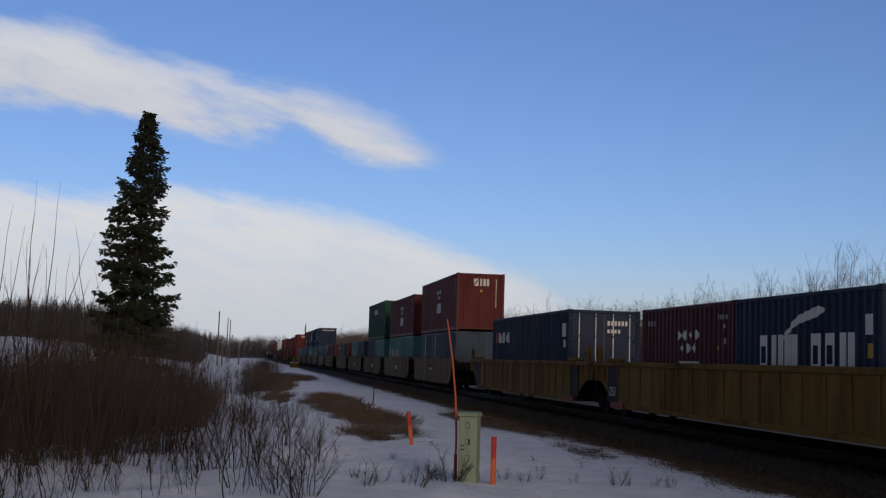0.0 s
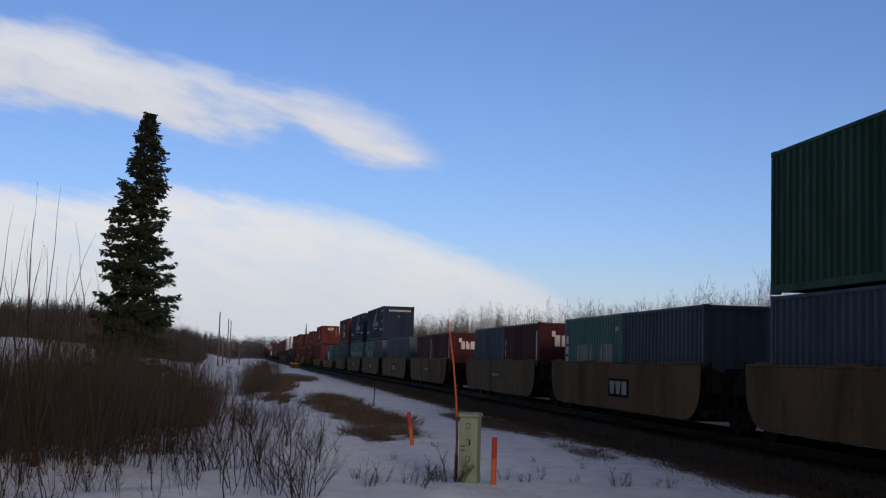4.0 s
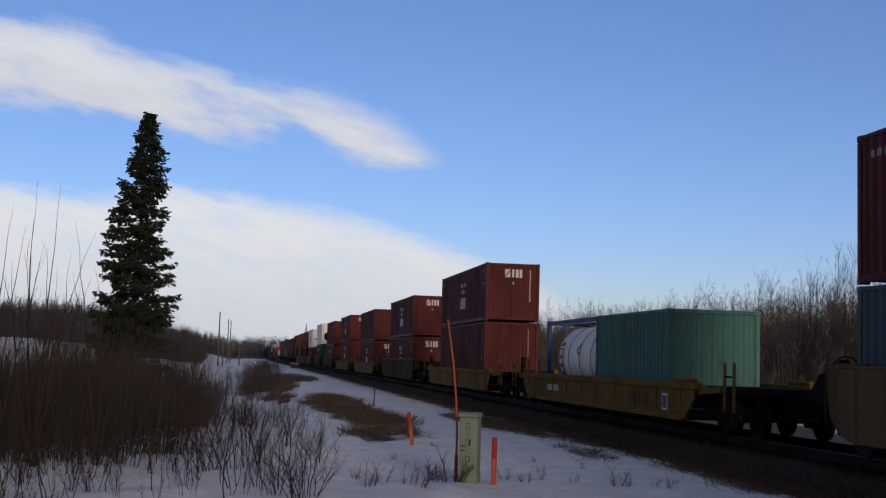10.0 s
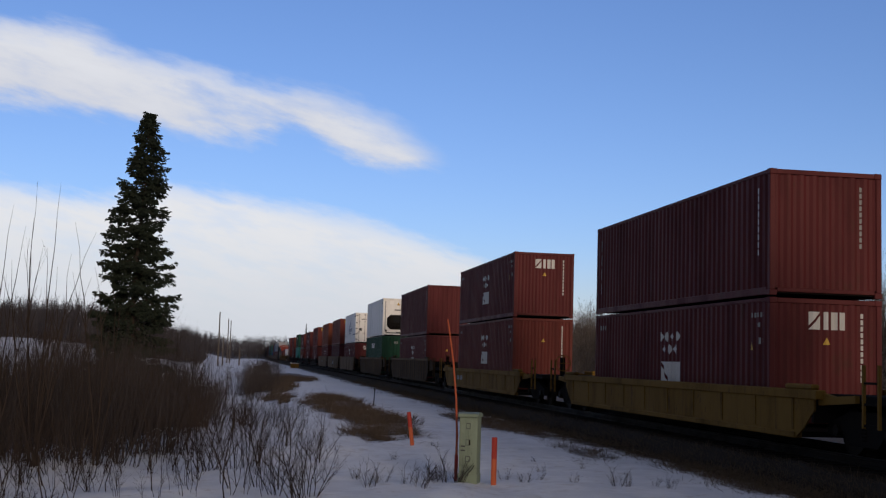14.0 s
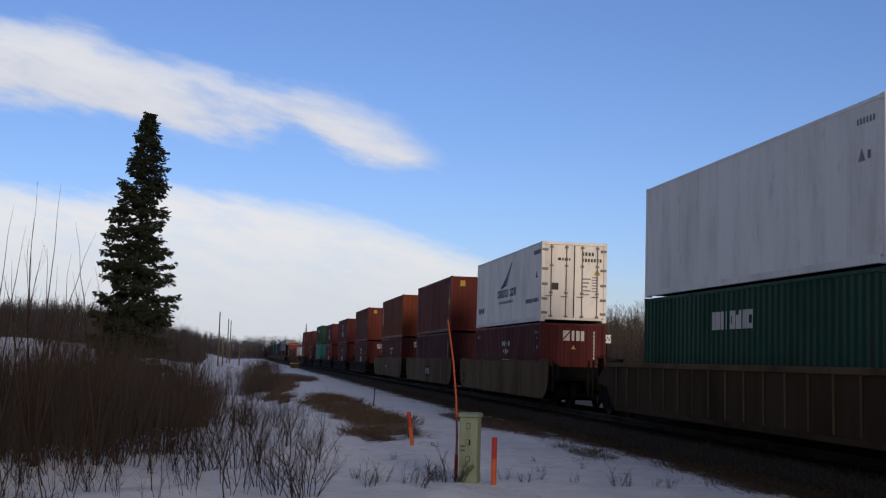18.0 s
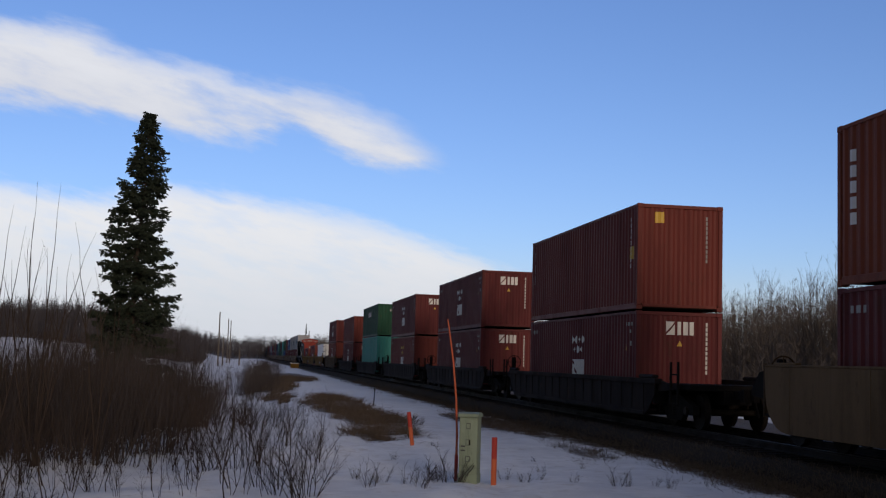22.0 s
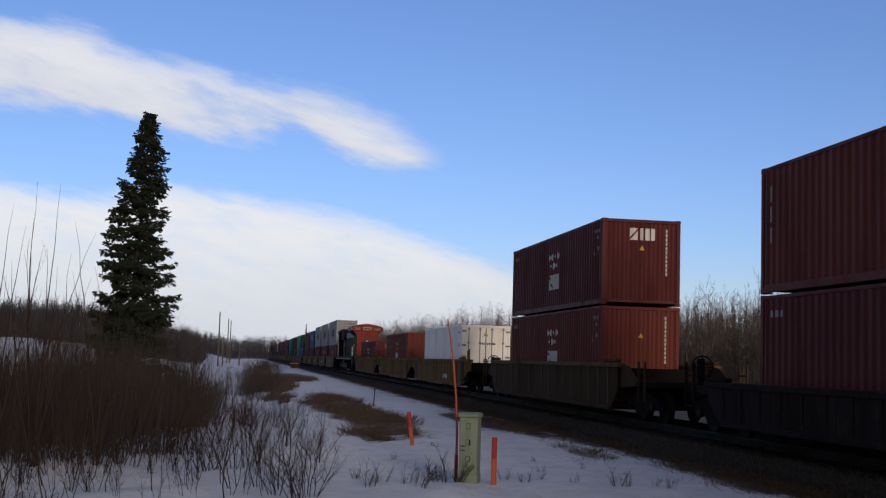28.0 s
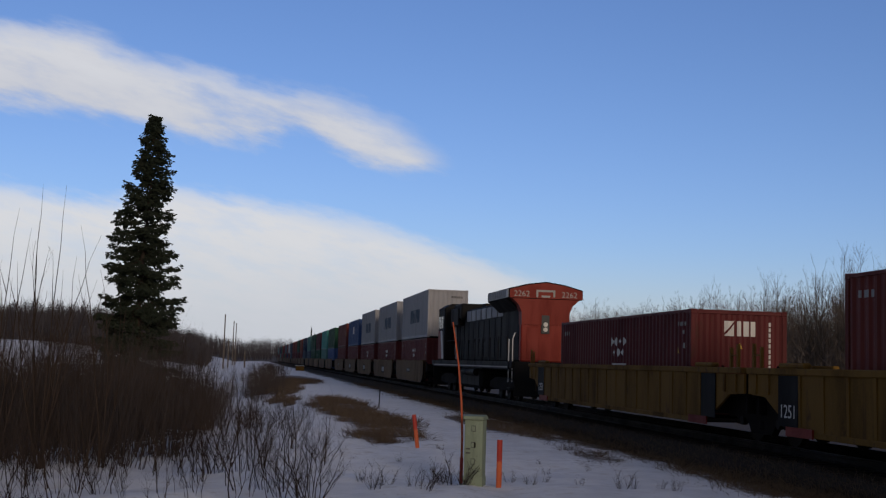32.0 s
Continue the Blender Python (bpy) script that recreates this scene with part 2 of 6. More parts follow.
M["wood_twig"] = worn("wood_edge_bark", (0.105, 0.088, 0.078), (0.060, 0.050, 0.046), 0.6, 0.95, scale=2.0, vary=0.3, spec=0.05)
M["straw"] = worn("dry_grass", (0.086, 0.065, 0.050), (0.043, 0.034, 0.0285), 0.6, 0.95, scale=3.0, streak=False, vary=0.3, spec=0.05)
# the blue-grey haze of distance is mixed into this bark's base colour
M["hazed_twig"] = worn("hazed_twig_bark", (0.052, 0.048, 0.054), (0.031, 0.029, 0.034), 0.6, 0.95, scale=1.0, vary=0.3, spec=0.05)
M["needles"] = worn("spruce_needles", (0.012, 0.019, 0.012), (0.024, 0.026, 0.016), 0.6, 0.85, scale=2.0, streak=False, vary=0.35)
M["weed_straw"] = worn("dull_grass", (0.088, 0.066, 0.046), (0.038, 0.030, 0.023), 0.6, 0.95, scale=3.0, streak=False, vary=0.3, spec=0.05)
M["glass"] = worn("dark_cab_glass", (0.012, 0.014, 0.016), (0.02, 0.02, 0.02), 0.2, 0.12)
M["sign_white"] = worn("white_sign_sheet", (0.7, 0.7, 0.69), (0.5, 0.48, 0.45), 0.3, 0.5)


def ground_material():
    """Snow with patches of dry grass and a grassy, gravelly strip along the track."""
    m, nt, b = material("snow_and_dry_grass", 0.75)
    co = nt.nodes.new("ShaderNodeTexCoord").outputs["Object"]
    at = nt.nodes.new("ShaderNodeAttribute")
    at.attribute_name = "bare"
    n1 = node(nt, "ShaderNodeTexNoise", Scale=0.9, Detail=8.0, Roughness=0.7)
    n2 = node(nt, "ShaderNodeTexNoise", Scale=9.0, Detail=5.0, Roughness=0.7)
    n3 = node(nt, "ShaderNodeTexNoise", Scale=55.0, Detail=3.0)
    for n in (n1, n2, n3):
        nt.links.new(co, n.inputs["Vector"])
    mixed = math_node(nt, "ADD", math_node(nt, "MULTIPLY", math_node(nt, "SUBTRACT", n1.outputs[0], 0.5), 1.5),
                      math_node(nt, "MULTIPLY", math_node(nt, "SUBTRACT", n2.outputs[0], 0.5), 1.3))
    bare = smooth(nt, math_node(nt, "ADD", at.outputs["Fac"], mixed), 0.36, 0.66)
    snow = mix(nt, smooth(nt, n1.outputs[0], 0.3, 0.7), (0.57, 0.58, 0.605), (0.73, 0.735, 0.75))
    n4 = node(nt, "ShaderNodeTexNoise", Scale=3.2, Detail=6.0, Roughness=0.75)
    nt.links.new(co, n4.inputs["Vector"])
    snow = mix(nt, smooth(nt, n4.outputs[0], 0.52, 0.70), snow, (0.50, 0.48, 0.465))
    earth = mix(nt, n2.outputs[0], (0.034, 0.026, 0.019), (0.088, 0.063, 0.043))
    earth = mix(nt, smooth(nt, n3.outputs[0], 0.33, 0.52), earth, (0.082, 0.062, 0.044))
    nt.links.new(mix(nt, bare, snow, earth), b.inputs["Base Color"])
    bump(nt, b, math_node(nt, "ADD", n2.outputs[0], math_node(nt, "MULTIPLY", n3.outputs[0], 0.4)), 0.6, 0.05)
    return m


M["ground"] = ground_material()
M["ballast"] = worn("dark_ballast_stone", (0.028, 0.023, 0.0185), (0.053, 0.039, 0.028), 0.7, 0.95, scale=7.0, streak=False, fine=24.0, relief=0.05, spec=0.06)


# ---- mesh helpers: b is a pair of lists, corners and faces ----
def fresh():
    return ([], [])


def box(b, x0, x1, y0, y1, z0, z1):
    v, f = b
    n = len(v)
    v += [(x0, y0, z0), (x1, y0, z0), (x1, y1, z0), (x0, y1, z0), (x0, y0, z1), (x1, y0, z1), (x1, y1, z1), (x0, y1, z1)]
    f += [(n, n + 3, n + 2, n + 1), (n + 4, n + 5, n + 6, n + 7), (n, n + 1, n + 5, n + 4), (n + 1, n + 2, n + 6, n + 5), (n + 2, n + 3, n + 7, n + 6), (n + 3, n, n + 4, n + 7)]
    return b


def slab(b, axis, pts, lo, hi):
    """A polygon pts in the plane across axis (0: y,z; 1: x,z; 2: x,y), drawn out from lo to hi along it."""
    v, f = b
    n, k = len(v), len(pts)
    for d in (lo, hi):
        for p, q in pts:
            v.append((d, p, q) if axis == 0 else (p, d, q) if axis == 1 else (p, q, d))
    f.append(tuple(range(n, n + k)))
    f.append(tuple(range(n + 2 * k - 1, n + k - 1, -1)))
    for i in range(k):
        j = (i + 1) % k
        f.append((n + i, n + k + i, n + k + j, n + j))
    return b


def tube(b, p, q, r0, r1, n=6, cap=True):
    v, f = b
    p, q = Vector(p), Vector(q)
    d = (q - p).normalized()
    s = d.cross(Vector((0, 0, 1)) if abs(d.z) < 0.9 else Vector((1, 0, 0))).normalized()
    t = d.cross(s)
    k = len(v)
    for c, r in ((p, r0), (q, r1)):
        for i in range(n):
            a = 2 * math.pi * i / n
            v.append(tuple(c + s * (r * math.cos(a)) + t * (r * math.sin(a))))
    for i in range(n):
        j = (i + 1) % n
        f.append((k + i, k + j, k + n + j, k + n + i))
    if cap:
        f.append(tuple(range(k + n - 1, k - 1, -1)))
        f.append(tuple(range(k + n, k + 2 * n)))
    return b


def mesh_of(name, b, mat, bevel=0.0, smooth_faces=False):
    me = bpy.data.meshes.new(name)
    me.from_pydata(b[0], [], b[1])
    bm = bmesh.new()
    bm.from_mesh(me)
    bmesh.ops.recalc_face_normals(bm, faces=bm.faces)
    if bevel:
        bmesh.ops.bevel(bm, geom=bm.edges[:], offset=bevel, segments=1, affect="EDGES", clamp_overlap=True)
    bm.to_mesh(me)
    bm.free()
    if smooth_faces:
        me.polygons.foreach_set("use_smooth", [True] * len(me.polygons))
    me.materials.append(M[mat] if isinstance(mat, str) else mat)
    return me


def part(name, b, mat, parent=None, label="", bevel=0.0, smooth_faces=False):
    """One mesh object out of b, under a thing or under a part."""
    ob = new(name, mesh_of(name, b, mat, bevel, smooth_faces))
    if parent:
        ob.parent = parent
    return tagged(ob, label)


def sub(name, me, parent, m=None):
    """One more piece on a mesh that exists."""
    ob = new(name, me)
    ob.parent = parent
    if m:
        ob.matrix_basis = m
    return ob


def thing(name, label, category, group="", kind=""):
    return tagged(new(name), label, category, group, kind)


MOVERS = []      # (thing, place along the train, height): all that rides with the train


# ---- ground, track ----
def ease(a, b, x):
    k = min(1.0, max(0.0, (x - a) / (b - a)))
    return k * k * (3 - 2 * k)


def height(x, y):
    """The lie of the land: level beside the track, a ditch to the west, wooded rises on both sides."""
    z = -0.54
    d = abs(x - TRACK)
    z -= 1.1 * ease(1.0, -7.0, x) * ease(24.0, 60.0, y) * (1 - 0.5 * ease(90, 200, y))
    z -= 0.8 * ease(3.3, -0.6, x) * ease(30.0, 52.0, y) * (1 - ease(120, 200, y))
    z -= 0.28 * ease(1.0, -6.0, x) * ease(30, 16, y)
    z += (4.3 * ease(100.0, 235.0, y) + 4.6 * ease(238, 300, y)) * ease(-3.0, -40.0, x) * (1 - 0.4 * ease(450, 700, y))
    z += 5.0 * ease(540, 800, y)
    z += 4.8 * ease(15.0, 50.0, d) * (1 if x > TRACK else 0)
    amp = 0.15 * ease(3.0, 8.0, d)
    z += amp * noise.noise((x * 0.35, y * 0.25, 3.1)) + 0.5 * amp * noise.noise((x * 1.3, y * 1.1, 7.7)) + 0.18 * amp * noise.noise((x * 3.9, y * 3.1, 2.7))
    return z


def bareness(x, y):
    """Where dry grass breaks through the snow: 0 snow, 1 grass."""
    d = abs(x - TRACK)
    px = x + 0.9 * noise.noise((x * 0.45, y * 0.12, 4.0)) + 0.5 * noise.noise((x * 1.5, y * 0.5, 8.0))
    py = y + 5.0 * noise.noise((x * 0.4, y * 0.1, 6.0))
    v = 1.0 - (ease(1.9, 4.0, d + 0.7 * noise.noise((x * 0.5, y * 0.33, 5.0))) if x < TRACK else 0.8 * ease(7.5, 9.5, d))
    # tussocky patches on the bank
    for cx, cy, rx, ry, s in ((4.1, 48, 1.5, 19, 0.8), (3.3, 32.0, 0.8, 4.0, 0.75), (8.0, 40, 1.1, 9.0, 0.8), (1.7, 64, 0.8, 9, 0.8), (2.3, 92, 1.5, 28, 0.85), (4.2, 120, 3.0, 30, 0.8), (7.4, 26, 0.8, 4.5, 0.5),
                              (-6.9, 42, 4.5, 14, 0.9), (-6.8, 30.5, 5.2, 5.5, 0.95), (-5.0, 66, 2.0, 20, 0.7), (-12.0, 32, 6.0, 5.0, 0.5)):
        q = ((px - cx) / rx) ** 2 + ((py - cy) / ry) ** 2
        v = max(v, s * (1 - ease(0.2, 1.5, q)))
    if x > TRACK:
        v = max(v, 0.95 * ease(11.0, 17.0, d))
    # brown forest floor under the woods, with open snowy clearings
    wood = ease(-9.0, -14.0, x + 0.02 * (y - 250)) * ease(232, 246, y + 8 * noise.noise((x * 0.06, 0, 2)))
    v = max(v, wood, ease(540, 580, y), 0.5 * ease(-6.0, -12.0, x) * ease(70, 100, y) * (1 - ease(120, 150, y)))
    return v


def build_ground():
    xs = [-2500, -1500, -900, -500, -300, -220, -160, -120, -95, -80, -66, -54, -44, -36, -30, -25, -21, -18, -15.5]
    xs += list(np.arange(-13.5, 16.0, 0.3)) + list(np.arange(16, 31, 0.8)) + [31, 33, 36, 40, 46, 54, 66, 80, 110, 160, 240, 400, 700, 1300, 2500]
    ys = [-2500, -900, -300, -120, -60, -30, -15, -5, 2, 7, 10] + list(np.arange(12, 40, 0.3)) + list(np.arange(40, 90, 1.5)) + list(np.arange(90, 200, 5)) + [205, 215, 230, 250, 280, 320, 370, 430, 500, 600, 750, 1000, 1500, 2500, 4500]
    v = [(x, y, height(x, y)) for y in ys for x in xs]
    w = len(xs)
    f = [(j * w + i, j * w + i + 1, (j + 1) * w + i + 1, (j + 1) * w + i) for j in range(len(ys) - 1) for i in range(w - 1)]
    me = bpy.data.meshes.new("ground")
    me.from_pydata(v, [], f)
    at = me.attributes.new("bare", "FLOAT", "POINT")
    at.data.foreach_set("value", [bareness(p[0], p[1]) for p in v])
    me.polygons.foreach_set("use_smooth", [True] * len(f))
    me.materials.append(M["ground"])
    tagged(new("ground", me), "snow-covered ground with patches of dry brown grass", "ground", kind="structure")


def build_track():
    b = fresh()
    prof = [(-2.35, -0.62), (-2.1, -0.50), (-1.7, -0.26), (-1.45, -0.215), (1.45, -0.215), (1.7, -0.26), (2.1, -0.50), (2.35, -0.62)]
    ys = list(np.arange(-60, 120, 1.0)) + list(np.arange(120, 1400, 20.0))
    for y in ys:
        for i, (x, z) in enumerate(prof):
            k = 0.04 if 0 < i < 7 and y < 120 else 0
            b[0].append((x + TRACK, y, z + k * noise.noise((x * 3, y * 2.1, 1.0))))
    w = len(prof)
    b[1].extend((j * w + i, (j + 1) * w + i, (j + 1) * w + i + 1, j * w + i + 1) for j in range(len(ys) - 1) for i in range(w - 1))
    bed = part("ballast", b, "ballast", label="dark ballast bed of crushed stone under the track")
    tagged(bed, category="ballast", kind="structure")
    for side in (-1, 1):
        x = TRACK + side * 0.755
        b = slab(fresh(), 1, [(x - 0.07, -0.172), (x + 0.07, -0.172), (x + 0.07, -0.155), (x + 0.012, -0.14), (x + 0.012, -0.045), (x + 0.036, -0.035), (x + 0.036, -0.012), (x - 0.036, -0.012), (x - 0.036, -0.035), (x - 0.012, -0.045), (x - 0.012, -0.14), (x - 0.07, -0.155)], -60, 1400)
        rail = part("rail", b, "rail", label="rusty steel rail with a polished head")
        tagged(rail, category="rail", kind="structure")
        part("rail_head", slab(fresh(), 1, [(x - 0.035, -0.012), (x + 0.035, -0.012), (x + 0.03, 0.0), (x - 0.03, 0.0)], -60, 1400), "railhead", rail, "polished running surface")
    bed_ties = thing("sleepers", "dark creosoted timber sleepers under the rails", "sleeper", kind="structure")
    me = mesh_of("sleeper", box(fresh(), -1.3, 1.3, -0.115, 0.115, -0.35, -0.172), "tie", 0.012)
    for i in range(200):
        sub("sleeper", me, bed_ties, pose(TRACK + random.uniform(-0.03, 0.03), 14 + i * 0.54, 0, 0, 0, random.uniform(-1, 1)))
    b = fresh()
    for i in range(420):
        y = 122.0 + i * 0.54
        box(b, TRACK - 1.3, TRACK + 1.3, y - 0.115, y + 0.115, -0.35, -0.172)
    tagged(part("far_sleepers", b, "tie", bed_ties), kind="stuff")


build_ground()
build_track()


# ---- containers: base centre at the origin, leading end towards -y ----
RIB = 0.278


def rib_depth(y):
    """How deep the corrugated sheet lies behind its outer plane at y."""
    k = (y % RIB) / RIB
    if k < 0.25:
        return 0.0
    if k < 0.5:
        return 0.036 * (k - 0.25) / 0.25
    if k < 0.75:
        return 0.036
    return 0.036 * (1 - (k - 0.75) / 0.25)


def rib_stops(a, b):
    out, i = [a], math.floor(a / (RIB / 4)) + 1
    while i * RIB / 4 < b - 1e-6:
        out.append(i * RIB / 4)
        i += 1
    return out + [b]


def corrugated(a, b, z0, z1, outer, place):
    """A ribbed sheet from a to b; place(along, depth, z) gives its corners."""
    v, f = fresh()
    stops = rib_stops(a, b)
    for y in stops:
        for z in (z0, z1):
            v.append(place(y, rib_depth(y) + outer, z))
    n = len(v)
    for y in stops:
        for z in (z0, z1):
            v.append(place(y, 0.055 + outer, z))
    for i in range(len(stops) - 1):
        k = 2 * i
        f.append((k, k + 2, k + 3, k + 1))
        f.append((n + k, n + k + 1, n + k + 3, n + k + 2))
        f.append((k, n + k, n + k + 2, k + 2))
        f.append((k + 1, k + 3, n + k + 3, n + k + 1))
    return (v, f)


def painted(shapes, place, ribbed=True, proud=0.004):
    """Paint marks that lie on a sheet: each (a, b, low_a, high_a, low_b, high_b), along the sheet and up it."""
    v, f = fresh()
    for a, b, la, ha, lb, hb in shapes:
        stops = rib_stops(a, b) if ribbed else [a, b]
        n = len(v)
        for y in stops:
            k = (y - a) / (b - a)
            d = (rib_depth(y) if ribbed else 0.0) - proud
            v.append(place(y, d, la + (lb - la) * k))
            v.append(place(y, d, ha + (hb - ha) * k))
        for i in range(len(stops) - 1):
            f.append((n + 2 * i, n + 2 * i + 2, n + 2 * i + 3, n + 2 * i + 1))
    return (v, f)


def bar(a, b, z0, z1):
    return (a, b, z0, z1, z0, z1)


def blocks(a, z, w, h, kinds):
    """A row of plain blocks that stand for a name: i narrow bar, o solid, n notched, p slanted, s space, z cut across, m slit, r hollow."""
    widths = {"i": 0.4, "o": 1.0, "n": 1.15, "p": 1.1, "s": 0.7, "h": 0.9, "z": 1.05, "m": 1.3, "r": 1.0}
    unit = w / sum(widths[k] + 0.30 for k in kinds)
    out = []
    for k in kinds:
        q = widths[k] * unit
        if k in "io":
            out.append([bar(a, a + q, z, z + h)])
        elif k == "n":
            out.append([bar(a, a + q * 0.72, z, z + h), bar(a + q * 0.72, a + q, z + h * 0.3, z + h)])
        elif k == "h":
            out.append([bar(a, a + q * 0.55, z, z + h), bar(a + q * 0.55, a + q, z, z + h * 0.75)])
        elif k == "z":
            out.append([(a, a + q, z, z + 0.02 * h, z, z + h * 0.78), (a, a + q, z + h * 0.22, z + h, z + h * 0.98, z + h)])
        elif k == "m":
            out.append([bar(a, a + q * 0.44, z, z + h), bar(a + q * 0.56, a + q, z, z + h)])
        elif k == "r":
            out.append([bar(a, a + q * 0.34, z, z + h), bar(a + q * 0.34, a + q, z + h * 0.72, z + h), bar(a + q * 0.34, a + q, z, z + h * 0.28), bar(a + q * 0.72, a + q, z + h * 0.28, z + h * 0.72)])
        elif k == "p":
            out.append([(a, a + q, z, z + h * 0.62, z + h * 0.38, z + h)])
        a += (widths[k] + 0.30) * unit
    return out


def code_row(a, z, n, w, h, gap=0.35):
    return [bar(a + i * w, a + i * w + w * (1 - gap), z, z + h) for i in range(n)]


def code_column(x, z_top, n, w, h):
    return [bar(x, x + w, z_top - (i + 0.75) * h, z_top - i * h) for i in range(n)]


def star(a, z, r):
    return [[(a - r, a, z, z + 0.004, z - r, z + r), (a, a + r, z - r, z + r, z, z + 0.004)]]


PROTO = {}


def side_place(w):
    return lambda y, d, z: (-w + d, y, z)


def container(key):
    """A container of the kind key: (length, height, paint, leading end, livery)."""
    if key in PROTO:
        return PROTO[key]
    L, H, paint, end, livery = key
    words = {"red": "rust-red", "brick": "brick-red", "maroon": "dark maroon", "orange": "faded orange", "navy": "navy blue", "slate": "slate blue", "steel_blue": "grey-blue", "teal": "faded teal",
             "green": "dark green", "bright_teal": "bright teal", "royal": "royal blue", "white": "white", "grey": "pale grey"}[paint]
    size = "short" if L < 8 else "long"
    what = {"sheet": "with a corrugated end", "doors": "with barred end doors", "reefer_doors": "refrigerated, with hinged end doors", "machine": "refrigerated, with a black cooling unit"}[end]
    root = thing("shipping_container", f"{size} {words} corrugated steel shipping container {what}" if paint != "white" else f"long white insulated shipping container {what}", "shipping container", "containers on the train")
    w, hl = 1.219, L / 2
    if livery == "distant":
        b = fresh()
        for sx in (-1, 1):
            for sy in (-1, 1):
                box(b, *sorted((sx * w, sx * (w - 0.12))), *sorted((sy * hl, sy * (hl - 0.13))), 0.0, H)
            for z in (0.02, H - 0.1):
                box(b, *sorted((sx * (w - 0.003), sx * (w - 0.06))), -hl + 0.13, hl - 0.13, z, z + 0.09)
        part("frame", b, paint, root)
        for sx in (-1, 1):
            part("side_wall", corrugated(-hl + 0.13, hl - 0.13, 0.11, H - 0.1, 0.008, lambda y, d, z, s=sx: (s * (w - d), y, z)), paint, root)
            part("end_wall", corrugated(-w + 0.12, w - 0.12, 0.02, H - 0.03, 0.02, lambda a, d, z, s=sx: (a, s * (hl - d), z)), paint, root)
        part("roof", box(fresh(), -w + 0.055, w - 0.055, -hl + 0.05, hl - 0.05, H - 0.05, H - 0.02), paint, root)
        PROTO[key] = root
        return root
    flat = paint in ("white",) or livery == "flat"
    # frame
    for sx in (-1, 1):
        b = box(fresh(), sx * w - (0.0 if sx < 0 else 0.06), sx * w + (0.06 if sx < 0 else 0.0), -hl + 0.16, hl - 0.16, 0.02, 0.17)
        part("bottom_rail", b, paint, root, bevel=0.008)
        b = box(fresh(), sx * w - (0.0 if sx < 0 else 0.06), sx * w + (0.06 if sx < 0 else 0.0), -hl + 0.16, hl - 0.16, H - 0.085, H - 0.012)
        part("top_rail", b, paint, root, bevel=0.008)
        for sy in (-1, 1):
            x0, x1 = sorted((sx * w, sx * (w - 0.12)))
            y0, y1 = sorted((sy * hl, sy * (hl - 0.13)))
            b = box(fresh(), x0, x1, y0, y1, 0.118, H - 0.118)
            for z in (0.0, H - 0.118):
                x0, x1 = sorted((sx * (w + 0.004), sx * (w - 0.16)))
                y0, y1 = sorted((sy * (hl + 0.004), sy * (hl - 0.175)))
                box(b, x0, x1, y0, y1, z, z + 0.118)
            part("corner_post", b, paint, root, bevel=0.012)
    for sy in (-1, 1):
        y0, y1 = sorted((sy * hl, sy * (hl - 0.07)))
        part("end_sill", box(fresh(), -w + 0.16, w - 0.16, y0, y1, 0.075, 0.16), paint, root, bevel=0.008)
        part("end_header", box(fresh(), -w + 0.16, w - 0.16, y0, y1, H - 0.11, H - 0.012), paint, root, bevel=0.008)
    part("roof", box(fresh(), -w + 0.055, w - 0.055, -hl + 0.05, hl - 0.05, H - 0.05, H - 0.02), paint, root)
    part("floor", box(fresh(), -w + 0.055, w - 0.055, -hl + 0.06, hl - 0.06, 0.05, 0.16), "black", root)
    # walls
    for sx in (-1, 1):
        if flat:
            part("side_wall", box(fresh(), *sorted((sx * (w - 0.012), sx * (w - 0.06))), -hl + 0.13, hl - 0.13, 0.17, H - 0.085), paint, root)
            for i in range(1, 10):
                y = -hl + 0.13 + i * (L - 0.26) / 10
                part("seam", box(fresh(), *sorted((sx * (w - 0.0125), sx * (w - 0.0085))), y - 0.006, y + 0.006, 0.18, H - 0.095), "white", root)
        else:
            pl = lambda y, d, z, s=sx: (s * (w - d), y, z)
            part("side_wall", corrugated(-hl + 0.13, hl - 0.13, 0.17, H - 0.085, 0.008, pl), paint, root)
    back = lambda a, d, z: (a, hl - d, z)
    lead = lambda a, d, z: (a, -hl + d, z)
    part("end_wall", corrugated(-w + 0.12, w - 0.12, 0.16, H - 0.11, 0.02, back), paint, root)
    if end == "sheet":
        part("end_wall", corrugated(-w + 0.12, w - 0.12, 0.16, H - 0.11, 0.02, lead), paint, root)
    elif end in ("doors", "reefer_doors"):
        for sx in (-1, 1):
            x0, x1 = sorted((sx * 0.01, sx * (w - 0.125)))
            door = part("door", box(fresh(), x0, x1, -hl + 0.02, -hl + 0.08, 0.165, H - 0.115), paint, root, bevel=0.01)
            part("gasket", box(fresh(), *sorted((sx * 0.002, sx * 0.022)), -hl + 0.014, -hl + 0.03, 0.18, H - 0.13), "mark_dark", door)
            for k in (0.27, 0.78):
                x = sx * (w - 0.12) * k
                rod = part("lock_rod", tube(fresh(), (x, -hl - 0.012, 0.17), (x, -hl - 0.012, H - 0.12), 0.02, 0.02, 8), "mark" if end == "doors" else "mark_grey", door)
                part("handle", box(fresh(), x - 0.2, x + 0.05, -hl - 0.03, -hl - 0.012, 0.88 + 0.03 * k, 0.92 + 0.03 * k), "mark_grey", rod)
                for z in (0.2, H * 0.36, H * 0.7, H - 0.2):
                    part("keeper", box(fresh(), x - 0.06, x + 0.06, -hl - 0.03, -hl + 0.02, z - 0.035, z + 0.035), "mark_grey" if end == "reefer_doors" else paint, door)
